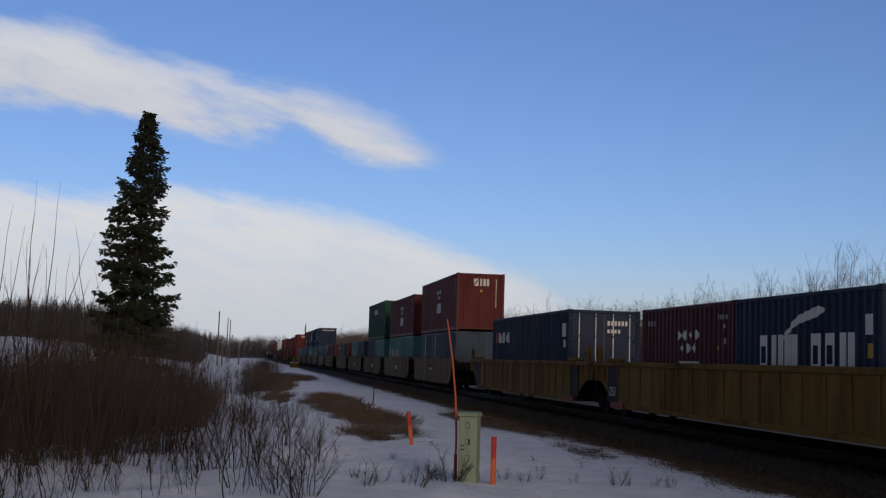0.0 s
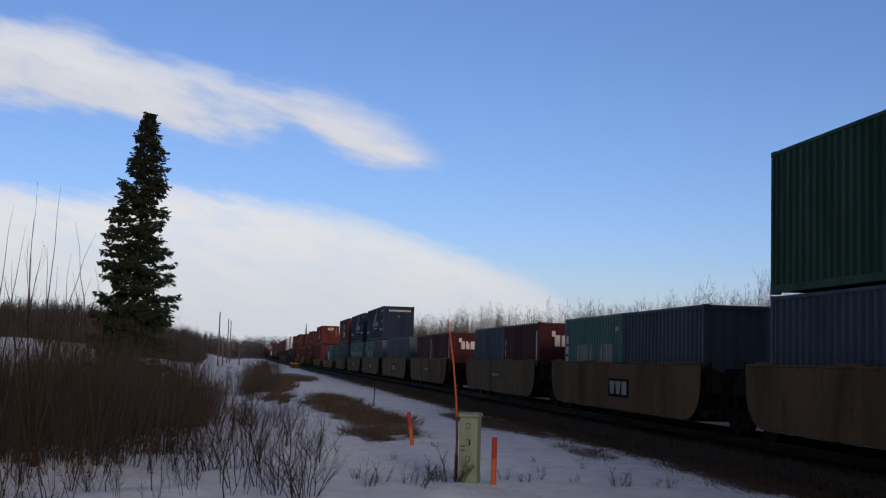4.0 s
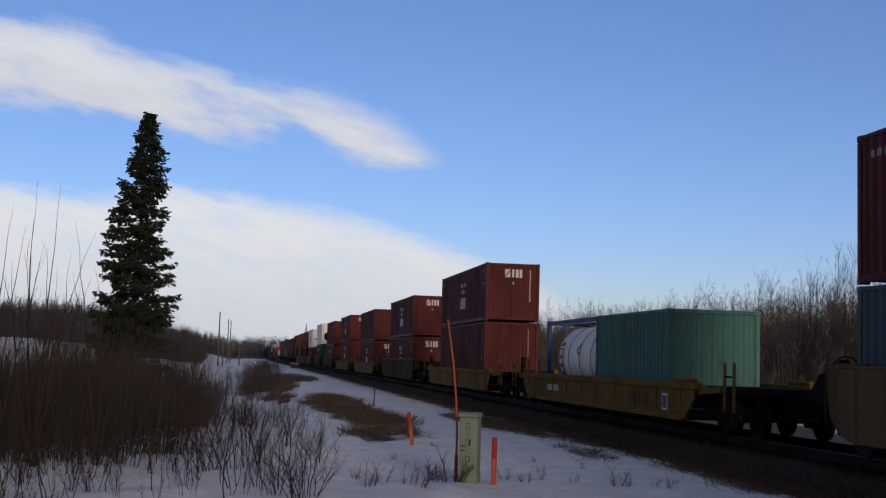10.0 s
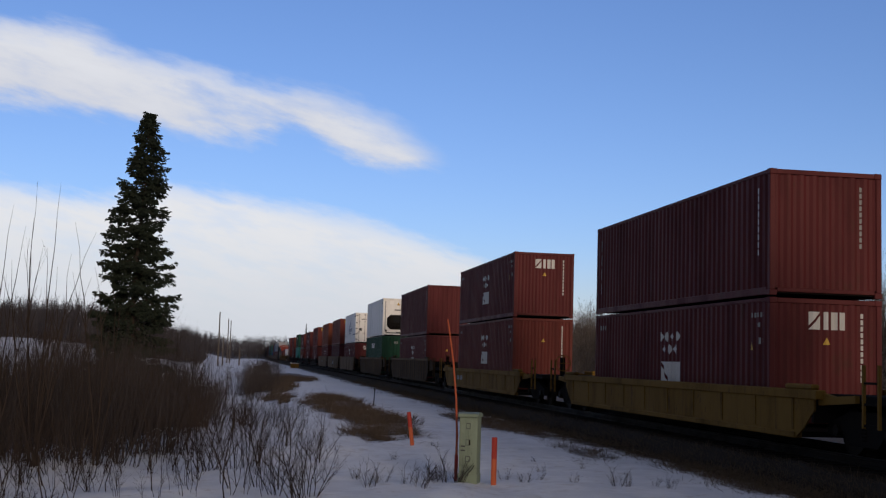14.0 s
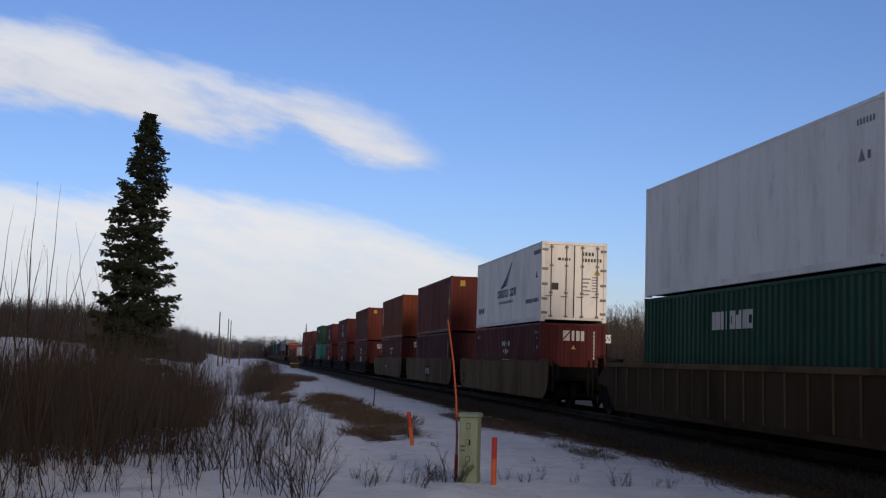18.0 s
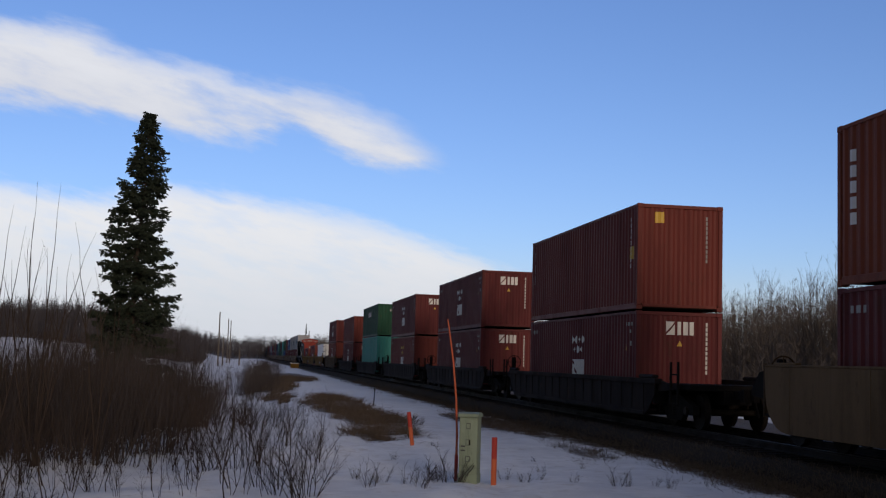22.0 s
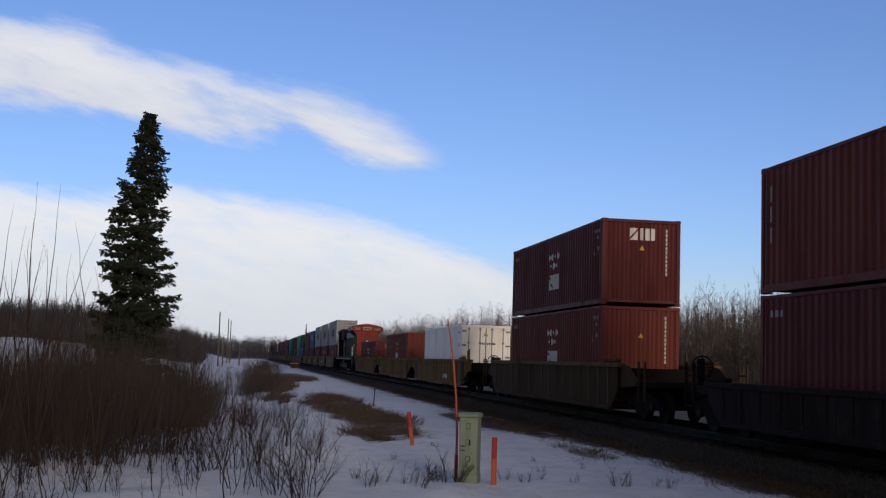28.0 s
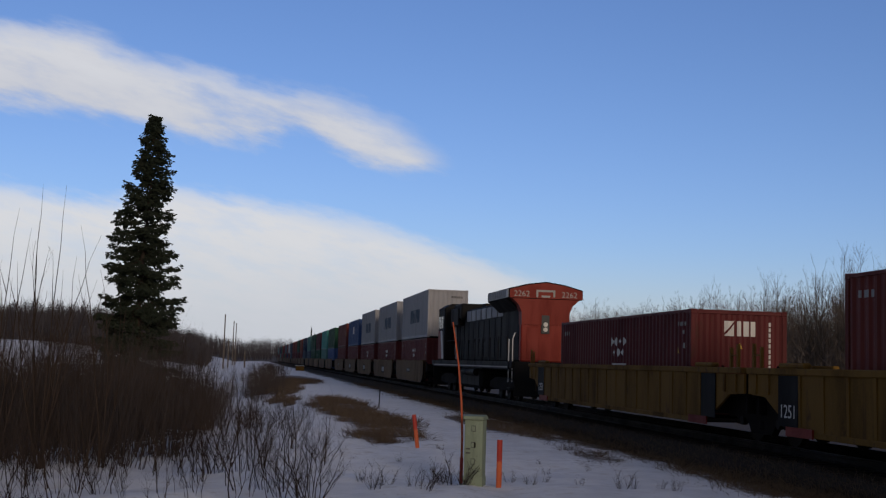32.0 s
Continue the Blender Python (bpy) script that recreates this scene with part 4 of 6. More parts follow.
def well_car(key):
    """key: (kind, well length, pitch, truck at the leading end, truck at the trailing end, joined leading, joined trailing, mark)."""
    if key in PROTO:
        return PROTO[key]
    kind, lw, pitch, truck_a, truck_b, join_a, join_b, mark = key
    far_off = kind == "distant"
    kind = "plain" if far_off else kind
    paint = {"plain": "tan", "ribbed": "brown", "bright": "yellow", "low": "low_yellow", "low_brown": "brown", "dark": "dark"}[kind]
    top = {"plain": 1.53, "ribbed": 1.56, "bright": 1.56, "low": 1.14, "low_brown": 1.14, "dark": 1.18}[kind]
    words = {"plain": "dusty tan well car with smooth steel sides", "ribbed": "grimy brown well car with ribbed steel sides", "bright": "dirty yellow well car with ribbed sides and black end panels",
             "low": "yellow well car with low ribbed sides", "low_brown": "brown well car with low ribbed sides", "dark": "dark grimy well car with low ribbed sides"}[kind]
    root = thing("well_car", words, "well car", "well cars of the train")
    h, q = lw / 2, 1.50
    end_paint = {"low": "low_yellow", "dark": "black"}.get(kind, "brown")
    base = 0.31 if kind == "bright" else 0.25
    for sx in (-1, 1):
        if kind == "plain":
            out = [(-h, top)]
            for i in range(7):
                a = i / 6
                out.append((-h + 0.05 + 1.0 * a ** 1.7, 0.95 - 0.67 * math.sin(a * math.pi / 2)))
            out += [(-p, z) for p, z in out[::-1]]
            part("side_sheet", slab(fresh(), 0, out, *sorted((sx * q, sx * (q - 0.02)))), paint, root)
            part("top_chord", box(fresh(), *sorted((sx * (q + 0.015), sx * (q - 0.2))), -h + 0.02, h - 0.02, top + 0.002, top + 0.05), paint, root, bevel=0.012)
            part("bottom_chord", box(fresh(), *sorted((sx * (q - 0.052), sx * (q - 0.2))), -h + 1.1, h - 1.1, 0.30, 0.40), "black", root)
            if sx < 0 and not far_off:
                for i in range(6):
                    y = -h + 1.1 + i * (lw - 2.2) / 5
                    part("weld_seam", box(fresh(), -q - 0.006, -q, y - 0.012, y + 0.012, 0.33, top - 0.02), paint, root)
                for y in (-h + 0.9, -h * 0.35, h * 0.35, h - 0.9):
                    part("guide_block", box(fresh(), -q - 0.01, -q + 0.12, y - 0.45, y + 0.45, top + 0.05, top + 0.09), paint, root, bevel=0.01)
        else:
            out = [(-h, top), (-h, 0.78), (-h + 0.45, 0.42), (-h + 0.75, base), (h - 0.75, base), (h - 0.45, 0.42), (h, 0.78), (h, top)]
            part("side_sheet", slab(fresh(), 0, out, *sorted((sx * (q - 0.045), sx * (q - 0.085)))), paint, root)
            ch = 0.13 if kind != "low" else 0.17
            over = 0.15 if kind != "bright" else pitch / 2 - h - 0.14
            part("top_chord", box(fresh(), *sorted((sx * q, sx * (q - 0.2))), -h - over, h + over, top - ch, top), "tan" if kind == "ribbed" else paint, root, bevel=0.015)
            part("bottom_chord", box(fresh(), *sorted((sx * (q - 0.02), sx * (q - 0.18))), -h + 0.75, h - 0.75, base - 0.01, base + 0.1), paint, root, bevel=0.01)
            n = int(lw / (0.95 if kind not in ("low", "low_brown") else 1.7))
            shape = [(-q + 0.018, top - ch), (-q + 0.045, top - ch), (-q + 0.045, 0.39), (-q + 0.034, 0.39)]
            if sx < 0:
                # near ribs of brown cars use lighter tan, painting in their lit flanges
                me = mesh_of("rib", slab(fresh(), 1, shape, -0.045, 0.045), "tan" if kind == "ribbed" else paint)
                for i in range(n):
                    sub("rib", me, root, pose(0, -h + 0.85 + i * (lw - 1.7) / (n - 1), 0))
            else:
                me = mesh_of("rib", slab(fresh(), 1, [(-x, z) for x, z in shape], -0.045, 0.045), paint)
                for i in range(n):
                    sub("rib", me, root, pose(0, -h + 0.85 + i * (lw - 1.7) / (n - 1), 0))
            for y in (-h + 0.55, h - 0.55):
                part("guide_block", box(fresh(), *sorted((sx * (q + 0.01), sx * (q - 0.16))), y - 0.55, y + 0.55, top + 0.002, top + 0.10), paint, root, bevel=0.03)
            if kind == "bright" and sx < 0:
                for y in (-h + 0.35, h - 0.35):
                    part("end_panel", box(fresh(), -q + 0.030, -q + 0.041, y - 0.42, y + 0.42, 0.45, top - 0.14), "loco_black", root, "black painted end panel")
                    part("red_patch", box(fresh(), -q - 0.012, -q + 0.02, y - 0.2 - (0.9 if y > 0 else -0.2), y + 0.2 + (-0.2 if y > 0 else 0.9), 0.285, 0.46), "loco_red", root, "red jacking patch")
    # floor of the well and end bulkheads
    part("floor_frame", box(fresh(), -q + 0.2, q - 0.2, -h + 0.8, h - 0.8, base, 0.352), "black", root)
    for sy, has, joined in ((-1, truck_a, join_a), (1, truck_b, join_b)):
        far = pitch / 2
        y0, y1 = sorted((sy * (h - 0.05), sy * (far - (0.12 if joined else 0.75))))
        part("bulkhead", box(fresh(), -q + 0.06, q - 0.06, *sorted((sy * (h - 0.05), sy * (h - 0.14))), 0.55, top - 0.14), "black", root)
        deck = part("end_deck", box(fresh(), -1.2, 1.2, y0, y1, 0.93, 1.08), "black", root, bevel=0.02)
        part("draft_sill", box(fresh(), -0.35, 0.35, y0, y1, 0.62, 0.93), "black", root)
        for sx in (() if far_off else (-1, 1)):
            wing = [(sy * (h - 0.1), top - 0.02), (sy * (h + 0.55), top - 0.10), (sy * min(far - 0.3, h + 1.3), 1.08), (sy * min(far - 0.3, h + 1.3), 0.95), (sy * (h - 0.1), 0.86)]
            if kind == "bright":
                e = far - 0.12
                wing = [(sy * (h + 0.02), top - 0.135), (sy * e, top - 0.135), (sy * e, 1.02), (sy * (h + 0.75), 0.98), (sy * (h + 0.4), 0.8), (sy * (h + 0.02), 0.62)]
                part("end_gusset", slab(fresh(), 0, wing, *sorted((sx * 1.44, sx * 1.38))), paint, root)
                for k, tip in ((0.25, 2.05), (0.62, 1.98)):
                    part("guide_post", box(fresh(), *sorted((sx * 1.47, sx * 1.41)), *sorted((sy * (e - k), sy * (e - k - 0.07))), top + 0.002, tip), paint, root)
                part("rung", box(fresh(), *sorted((sx * 1.46, sx * 1.42)), *sorted((sy * (e - 0.321), sy * (e - 0.619))), 1.80, 1.83), paint, root)
                for k in (0.35, 0.95):
                    part("end_stiffener", box(fresh(), *sorted((sx * 1.475, sx * 1.441)), *sorted((sy * (e - k), sy * (e - k - 0.09))), 1.04, top - 0.14), paint, root)
            else:
                # plain cars get black gussets so the gap at their ends reads dark
                part("end_gusset", slab(fresh(), 0, wing, *sorted((sx * 1.36, sx * 1.28))), paint if kind != "plain" else "black", root)
            if not joined:
                part("corner_post", box(fresh(), *sorted((sx * 1.42, sx * 1.37)), *sorted((sy * (far - 1.0), sy * (far - 1.05))), 0.55, 1.6), end_paint, root)
                part("corner_post", box(fresh(), *sorted((sx * 1.42, sx * 1.37)), *sorted((sy * (far - 1.5), sy * (far - 1.55))), 0.55, 1.6), end_paint, root)
                for z in (0.6, 0.95, 1.3):
                    part("step", box(fresh(), *sorted((sx * 1.41, sx * 1.38)), *sorted((sy * (far - 1.06), sy * (far - 1.49))), z - 0.02, z + 0.02), "black", root)
            else:
                part("grab_post", box(fresh(), *sorted((sx * 1.40, sx * 1.36)), *sorted((sy * (h + 0.25), sy * (h + 0.29))), 0.9, 1.6), "black", root)
        if not joined:
            part("coupler_shank", box(fresh(), -0.1, 0.1, *sorted((sy * (far - 0.8), sy * (far - 0.18))), 0.75, 0.95), "black", root)
            part("coupler_head", slab(fresh(), 2, [(-0.17, sy * (far - 0.22)), (0.17, sy * (far - 0.22)), (0.19, sy * (far + 0.05)), (0.04, sy * (far + 0.06)), (0.0, sy * (far - 0.06)), (-0.17, sy * (far - 0.02))], 0.71, 1.0), "black", root)
            part("air_hose", tube(fresh(), (0.3, sy * (far - 0.5), 0.8), (0.22, sy * (far - 0.05), 0.35), 0.025, 0.025, 6), "black", root)
            if sy > 0 and kind != "bright":
                v = fresh()
                for i in range(16):
                    a0, a1 = 2 * math.pi * i / 16, 2 * math.pi * (i + 1) / 16
                    c = lambda a: (-0.95 + 0.26 * math.cos(a), far - 0.9, 1.5 + 0.26 * math.sin(a))
                    tube(v, c(a0), c(a1), 0.018, 0.018, 5, False)
                for i in range(4):
                    a = math.pi * i / 2
                    tube(v, (-0.95, far - 0.9, 1.5), (-0.95 + 0.25 * math.cos(a), far - 0.9, 1.5 + 0.25 * math.sin(a)), 0.012, 0.012, 4, False)
                part("brake_wheel", v, end_paint, root)
                part("brake_stand", box(fresh(), -1.03, -0.87, far - 0.88, far - 0.74, 1.08, 1.7), "black", root, bevel=0.02)
        else:
            # black box and full-width sheet, added to darken the open gap between units
            part("articulation", box(fresh(), -1.12, 1.12, *sorted((sy * (h + 0.02), sy * (far - 0.03))), 0.5, 0.925), "black", root)
            part("connector_plate", slab(fresh(), 1, [(-1.3, 0.6), (1.3, 0.6), (1.3, top - 0.05), (-1.3, top - 0.05)], *sorted((sy * (far - 0.25), sy * (far - 0.32)))), "black", root)
            part("walk_plate", box(fresh(), -1.15, 1.15, *sorted((sy * (far - 0.6), sy * (far - 0.04))), 1.10, 1.16), "brown", root, bevel=0.01)
        if has and far_off:
            b = fresh()
            for y in (-0.89, 0.89):
                tube(b, (-1.0, sy * far + y, 0.42), (1.0, sy * far + y, 0.42), 0.42, 0.42, 12)
            part("truck", b, "black", root)
        elif has:
            truck(root, sy * (far if joined else far - 2.1))
    # lettering
    if mark == "tx":
        y = -0.6
        panel = part("name_panel", box(fresh(), -q - 0.012, -q - 0.004, y - 0.95, y + 0.85, 0.62, 1.12), "black", root, "black panel with pale blocks")
        for k in range(3):
            a = y + 0.50 - k * 0.54
            w = (0.24, 0.24, 0.20)[k]
            shape = [(a - w * 0.6, 0.70), (a + w * 0.6, 0.70), (a + w, 1.05), (a - w, 1.05)] if k < 2 else [(a - w, 0.70), (a + w, 0.70), (a + w, 1.05), (a - w, 1.05)]
            part("name_block", slab(fresh(), 0, shape, -q - 0.018, -q - 0.012), "mark_dim", panel)
    elif mark == "num":
        panel = part("number_panel", box(fresh(), -q - 0.010, -q - 0.004, -0.8, 0.8, 0.86, 1.08), "black", root)
        for i in range(9):
            a = -0.72 + i * 0.165
            part("number_bar", box(fresh(), -q - 0.014, -q - 0.010, a, a + 0.1, 0.89, 1.05), "mark_dim", panel)
    elif mark in ("low_num", "faded"):
        for i in range(9):
            a = (h * 0.42 if kind == "low" else -h * 0.45) + i * 0.16
            part("number_bar", box(fresh(), -q + 0.036, -q + 0.042, a, a + 0.1, 0.6, 0.8), "mark" if mark == "low_num" else "grey", root)
        if mark == "low_num" and kind == "low":
            for k in range(3):
                part("name_block", box(fresh(), -q + 0.030, -q + 0.040, -h * 0.62 + k * 0.55, -h * 0.62 + k * 0.55 + 0.36, 0.50, 0.86), "faded_red", root, "faded red block")
            plate = part("plate", box(fresh(), -q + 0.022, -q + 0.038, -h * 0.80, -h * 0.80 + 0.36, 0.44, 0.84), "mark", root, "white consolidated plate")
            part("plate_field", box(fresh(), -q + 0.016, -q + 0.0215, -h * 0.80 + 0.05, -h * 0.80 + 0.31, 0.49, 0.79), "mark_dark", plate)
    elif mark == "53":
        text_part(mark, root, (-q - 0.004, h - 0.9, 0.55), 0.62, "black")
        part("orange_patch", box(fresh(), -q - 0.008, -q, h - 1.9, h - 0.75, 1.2, 1.36), "yellow", root)
    elif mark.isdigit():
        text_part(mark, root, (-q + 0.026, h + 0.0, 0.62), 0.36)
    PROTO[key] = root
    return root


def text_part(words, parent, at, size, mat="mark", facing="side", name="number"):
    """Readable figures in the built-in font, turned into a mesh."""
    cu = bpy.data.curves.new("text", "FONT")
    cu.body, cu.size, cu.extrude = words, size, 0.002
    tmp = bpy.data.objects.new("text", cu)
    scene.collection.objects.link(tmp)
    me = bpy.data.meshes.new_from_object(tmp.evaluated_get(bpy.context.evaluated_depsgraph_get()))
    bpy.data.objects.remove(tmp)
    me.materials.clear()
    me.materials.append(M[mat])
    ob = new(name, me)
    ob.parent = parent
    # side: on a face that looks to -x, read from there; face: on one that looks to -y
    ob.matrix_basis = Matrix.Translation(at) @ (Euler((radians(90), 0, radians(-90))).to_matrix().to_4x4() if facing == "side" else Euler((radians(90), 0, 0)).to_matrix().to_4x4())
    return ob


# ---- locomotive: long hood leads, so its rear end faces the camera ----
def locomotive():
    root = thing("locomotive", "red, black and white diesel locomotive running long hood first", "locomotive")
    hl = 11.0
    part("underframe", box(fresh(), -1.5, 1.5, -hl + 0.5, hl - 0.5, 1.35, 1.62), "loco_black", root, bevel=0.03)
    for sx in (-1, 1):
        part("side_sill", box(fresh(), *sorted((sx * 1.53, sx * 1.47)), -hl + 1.0, hl - 1.2, 1.3, 1.62), "loco_black", root)
        part("sill_stripe", box(fresh(), *sorted((sx * 1.536, sx * 1.53)), -hl + 1.2, hl - 1.4, 1.36, 1.42), "mark_dim", root, "thin white sill stripe")
    hood = part("long_hood", box(fresh(), -0.92, 0.92, -hl + 4.9, hl - 4.6, 1.62, 4.15), "loco_black", root, bevel=0.06)
    for i in range(9):
        for sx in (-1, 1):
            y = -hl + 5.4 + i * 1.3
            d = part("hood_door", box(fresh(), *sorted((sx * 0.945, sx * 0.92)), y, y + 1.1, 1.8, 3.5), "loco_black", hood, bevel=0.01)
            part("door_handle", box(fresh(), *sorted((sx * 0.965, sx * 0.945)), y + 0.9, y + 0.98, 2.5, 2.7), "wheel", d)
    for i in range(7):
        for sx in (-1, 1):
            y = -hl + 5.0 + i * 1.28
            part("upper_panel", box(fresh(), *sorted((sx * 0.96, sx * 0.92)), y, y + 1.02, 3.56, 4.06), "grey", hood, "pale grey upper hood panel", bevel=0.01)
    # radiator section, flared out over the walkway
    part("radiator_hood", box(fresh(), -0.97, 0.97, -hl + 1.71, -hl + 4.9, 1.62, 3.95), "loco_black", root, bevel=0.05)
    part("rear_end", box(fresh(), -0.98, 0.98, -hl + 1.25, -hl + 1.64, 1.62, 3.95), "loco_red", root, "red rear hood end", bevel=0.05)
    wing = [(-1.52, 4.14), (-1.52, 4.54), (-0.75, 4.74), (0.0, 4.84), (0.75, 4.74), (1.52, 4.54), (1.52, 4.14)]
    part("radiator_wing", slab(fresh(), 1, wing, -hl + 1.16, -hl + 5.6), "loco_black", root, "flared black radiator roof", bevel=0.03)
    part("wing_end", slab(fresh(), 1, [(x * 0.985, z + (0.02 if z < 4.2 else -0.05)) for x, z in wing], -hl + 1.13, -hl + 1.16), "loco_red", root, "red flared end with pale road number")
    part("end_flare", slab(fresh(), 1, [(-0.98, 3.1), (-0.99, 3.6), (-1.12, 3.9), (-1.38, 4.138), (1.38, 4.138), (1.12, 3.9), (0.99, 3.6), (0.98, 3.1)], -hl + 1.2, -hl + 1.7), "loco_red", root, "red flare under the radiator roof")
    part("wing_underside", slab(fresh(), 1, [(-1.0, 3.70), (-1.5, 4.138), (1.5, 4.138), (1.0, 3.70)], -hl + 1.7, -hl + 5.5), "loco_black", root)
    for sx in (-1, 1):
        # screen and louvres are coloured pale, standing in for light on the wing side
        part("radiator_screen", box(fresh(), *sorted((sx * 1.545, sx * 1.522)), -hl + 1.3, -hl + 5.4, 4.18, 4.50), "mark", root, "radiator screen painted pale to look lit")
    for sx in (-1, 1):
        for i in range(10):
            y = -hl + 1.7 + i * 0.38
            part("louvre", box(fresh(), *sorted((sx * 1.553, sx * 1.546)), y, y + 0.3, 4.2, 4.48), "mark_dim", root)
    text_part("2262", root, (-1.34, -hl + 1.124, 4.22), 0.33, "mark_dim", "face")
    text_part("2262", root, (0.62, -hl + 1.124, 4.22), 0.33, "mark_dim", "face")
    b = fresh()
    for x0, x1, z0, z1 in ((-0.42, -0.34, 4.18, 4.48), (-0.34, 0.36, 4.40, 4.48), (0.28, 0.36, 4.2, 4.40), (-0.2, 0.16, 4.18, 4.26)):
        box(b, x0, x1, -hl + 1.118, -hl + 1.13, z0 + 0.02, z1 + 0.02)
    part("emblem", b, "mark_dim", root, "plain white bands of the railway emblem")
    part("light_box", box(fresh(), -0.17, 0.17, -hl + 1.19, -hl + 1.26, 2.75, 3.5), "mark_dark", root, bevel=0.02)
    for z in (2.92, 3.12):
        part("headlight", tube(fresh(), (0, -hl + 1.15, z), (0, -hl + 1.2, z), 0.09, 0.09, 14), "mark", root)
    part("class_door", box(fresh(), -0.75, -0.28, -hl + 1.235, -hl + 1.252, 1.75, 3.0), "loco_red", root, bevel=0.01)
    # cab at the trailing end
    cab = part("cab", box(fresh(), -1.5, 1.5, hl - 4.6, hl - 2.5, 1.62, 4.45), "loco_black", root, "black cab with white diagonal bands and dark windows", bevel=0.08)
    for sx in (-1, 1):
        part("red_band", slab(fresh(), 0, [(hl - 3.8, 1.7), (hl - 2.6, 1.7), (hl - 2.6, 3.2), (hl - 3.2, 3.2)], *sorted((sx * 1.508, sx * 1.5))), "loco_red", root)
    part("cab_roof", slab(fresh(), 1, [(-1.52, 4.36), (-1.1, 4.62), (1.1, 4.62), (1.52, 4.36)], hl - 4.65, hl - 2.4), "loco_black", cab)
    part("nose", box(fresh(), -1.2, 1.2, hl - 2.5, hl - 1.0, 1.62, 3.3), "loco_red", root, bevel=0.12)
    for sx in (-1, 1):
        for y in (hl - 4.2, hl - 3.4):
            part("cab_window", box(fresh(), *sorted((sx * 1.512, sx * 1.49)), y, y + 0.62, 3.3, 3.95), "glass", cab)
        part("white_band", slab(fresh(), 0, [(hl - 5.6, 1.7), (hl - 5.0, 1.7), (hl - 4.62, 4.1), (hl - 4.9, 4.1)], *sorted((sx * 0.955, sx * 0.93))), "mark", root)
        part("white_band", slab(fresh(), 0, [(hl - 4.5, 1.7), (hl - 3.9, 1.7), (hl - 3.3, 3.2), (hl - 3.9, 3.2)], *sorted((sx * 1.512, sx * 1.5))), "mark", root)
        part("air_intake", box(fresh(), *sorted((sx * 1.25, sx * 0.9)), hl - 7.4, hl - 5.0, 3.4, 4.3), "wheel", root, bevel=0.04)
        # handrails along the walkway
        for i in range(9):
            y = -hl + 1.6 + i * 1.75
            part("stanchion", tube(fresh(), (sx * 1.46, y, 1.62), (sx * 1.46, y, 2.62), 0.016, 0.016, 6), "wheel", root)
        part("handrail", tube(fresh(), (sx * 1.46, -hl + 1.6, 2.62), (sx * 1.46, hl - 5.2, 2.62), 0.016, 0.016, 6), "wheel", root)
        part("end_grab", tube(fresh(), (sx * 1.42, -hl + 0.75, 0.8), (sx * 1.42, -hl + 0.75, 2.5), 0.022, 0.022, 6), "mark", root)
        part("end_grab", tube(fresh(), (sx * 1.42, -hl + 0.75, 2.5), (sx * 1.25, -hl + 1.15, 2.75), 0.022, 0.022, 6), "mark", root)
        part("end_grab", tube(fresh(), (sx * 1.42, -hl + 1.45, 0.8), (sx * 1.42, -hl + 1.45, 2.5), 0.022, 0.022, 6), "mark", root)
        for z in (0.55, 0.9, 1.25):
            part("step", box(fresh(), *sorted((sx * 1.5, sx * 1.2)), -hl + 0.7, -hl + 1.3, z, z + 0.04), "loco_black", root)
    part("exhaust_stack", box(fresh(), -0.35, 0.35, 1.2, 2.0, 4.15, 4.45), "wheel", root, bevel=0.04)
    part("dynamic_brake", box(fresh(), -1.2, 1.2, 3.0, 5.2, 3.7, 4.5), "loco_black", root, bevel=0.08)
    part("fuel_tank", box(fresh(), -1.3, 1.3, -2.9, 2.9, 0.35, 1.3), "loco_black", root, bevel=0.15)
    part("air_tank", tube(fresh(), (-1.4, -2.6, 1.1), (-1.4, 0.5, 1.1), 0.16, 0.16, 12), "wheel", root)
    for sy in (-1, 1):
        part("pilot", box(fresh(), -1.4, 1.4, *sorted((sy * (hl - 0.5), sy * (hl - 0.42))), 0.25, 1.6), "loco_black", root, bevel=0.02)
        part("coupler", box(fresh(), -0.15, 0.15, *sorted((sy * (hl - 0.45), sy * (hl + 0.15))), 0.7, 1.0), "black", root, bevel=0.03)
        for y in (-1.7, 0.0, 1.7):
            for sx in (-1, 1):
                sub("wheel", wheel_meshes()["wheel"], root, pose(sx * 0.755, sy * 6.9 + y, 0.44, 0, 0, 180 if sx > 0 else 0))
        for sx in (-1, 1):
            part("truck_frame", slab(fresh(), 0, [(sy * 6.9 - 2.5, 0.5), (sy * 6.9 - 2.5, 0.75), (sy * 6.9 - 1.2, 0.95), (sy * 6.9 + 1.2, 0.95), (sy * 6.9 + 2.5, 0.75), (sy * 6.9 + 2.5, 0.5), (sy * 6.9 + 1.2, 0.42), (sy * 6.9 - 1.2, 0.42)], *sorted((sx * 1.12, sx * 0.98))), "black", root)
    return root


# ---- the train, car by car from the one that leads: s is where a place stands at the start ----
L40, L20, STD, TALL = 12.19, 6.06, 2.591, 2.896
DECK = 0.36


def load(key, front, z=DECK):
    ob = PROTO_COPY(container(key) if key != "tank" else tank_container())
    MOVERS.append((ob, front + ((key[0] if key != "tank" else L20) / 2), z))


def PROTO_COPY(proto):
    """The first use is the pattern itself, later ones are copies."""
    if proto.name in USED:
        return copy_thing(proto, Matrix())
    USED.add(proto.name)
    return proto


USED = set()


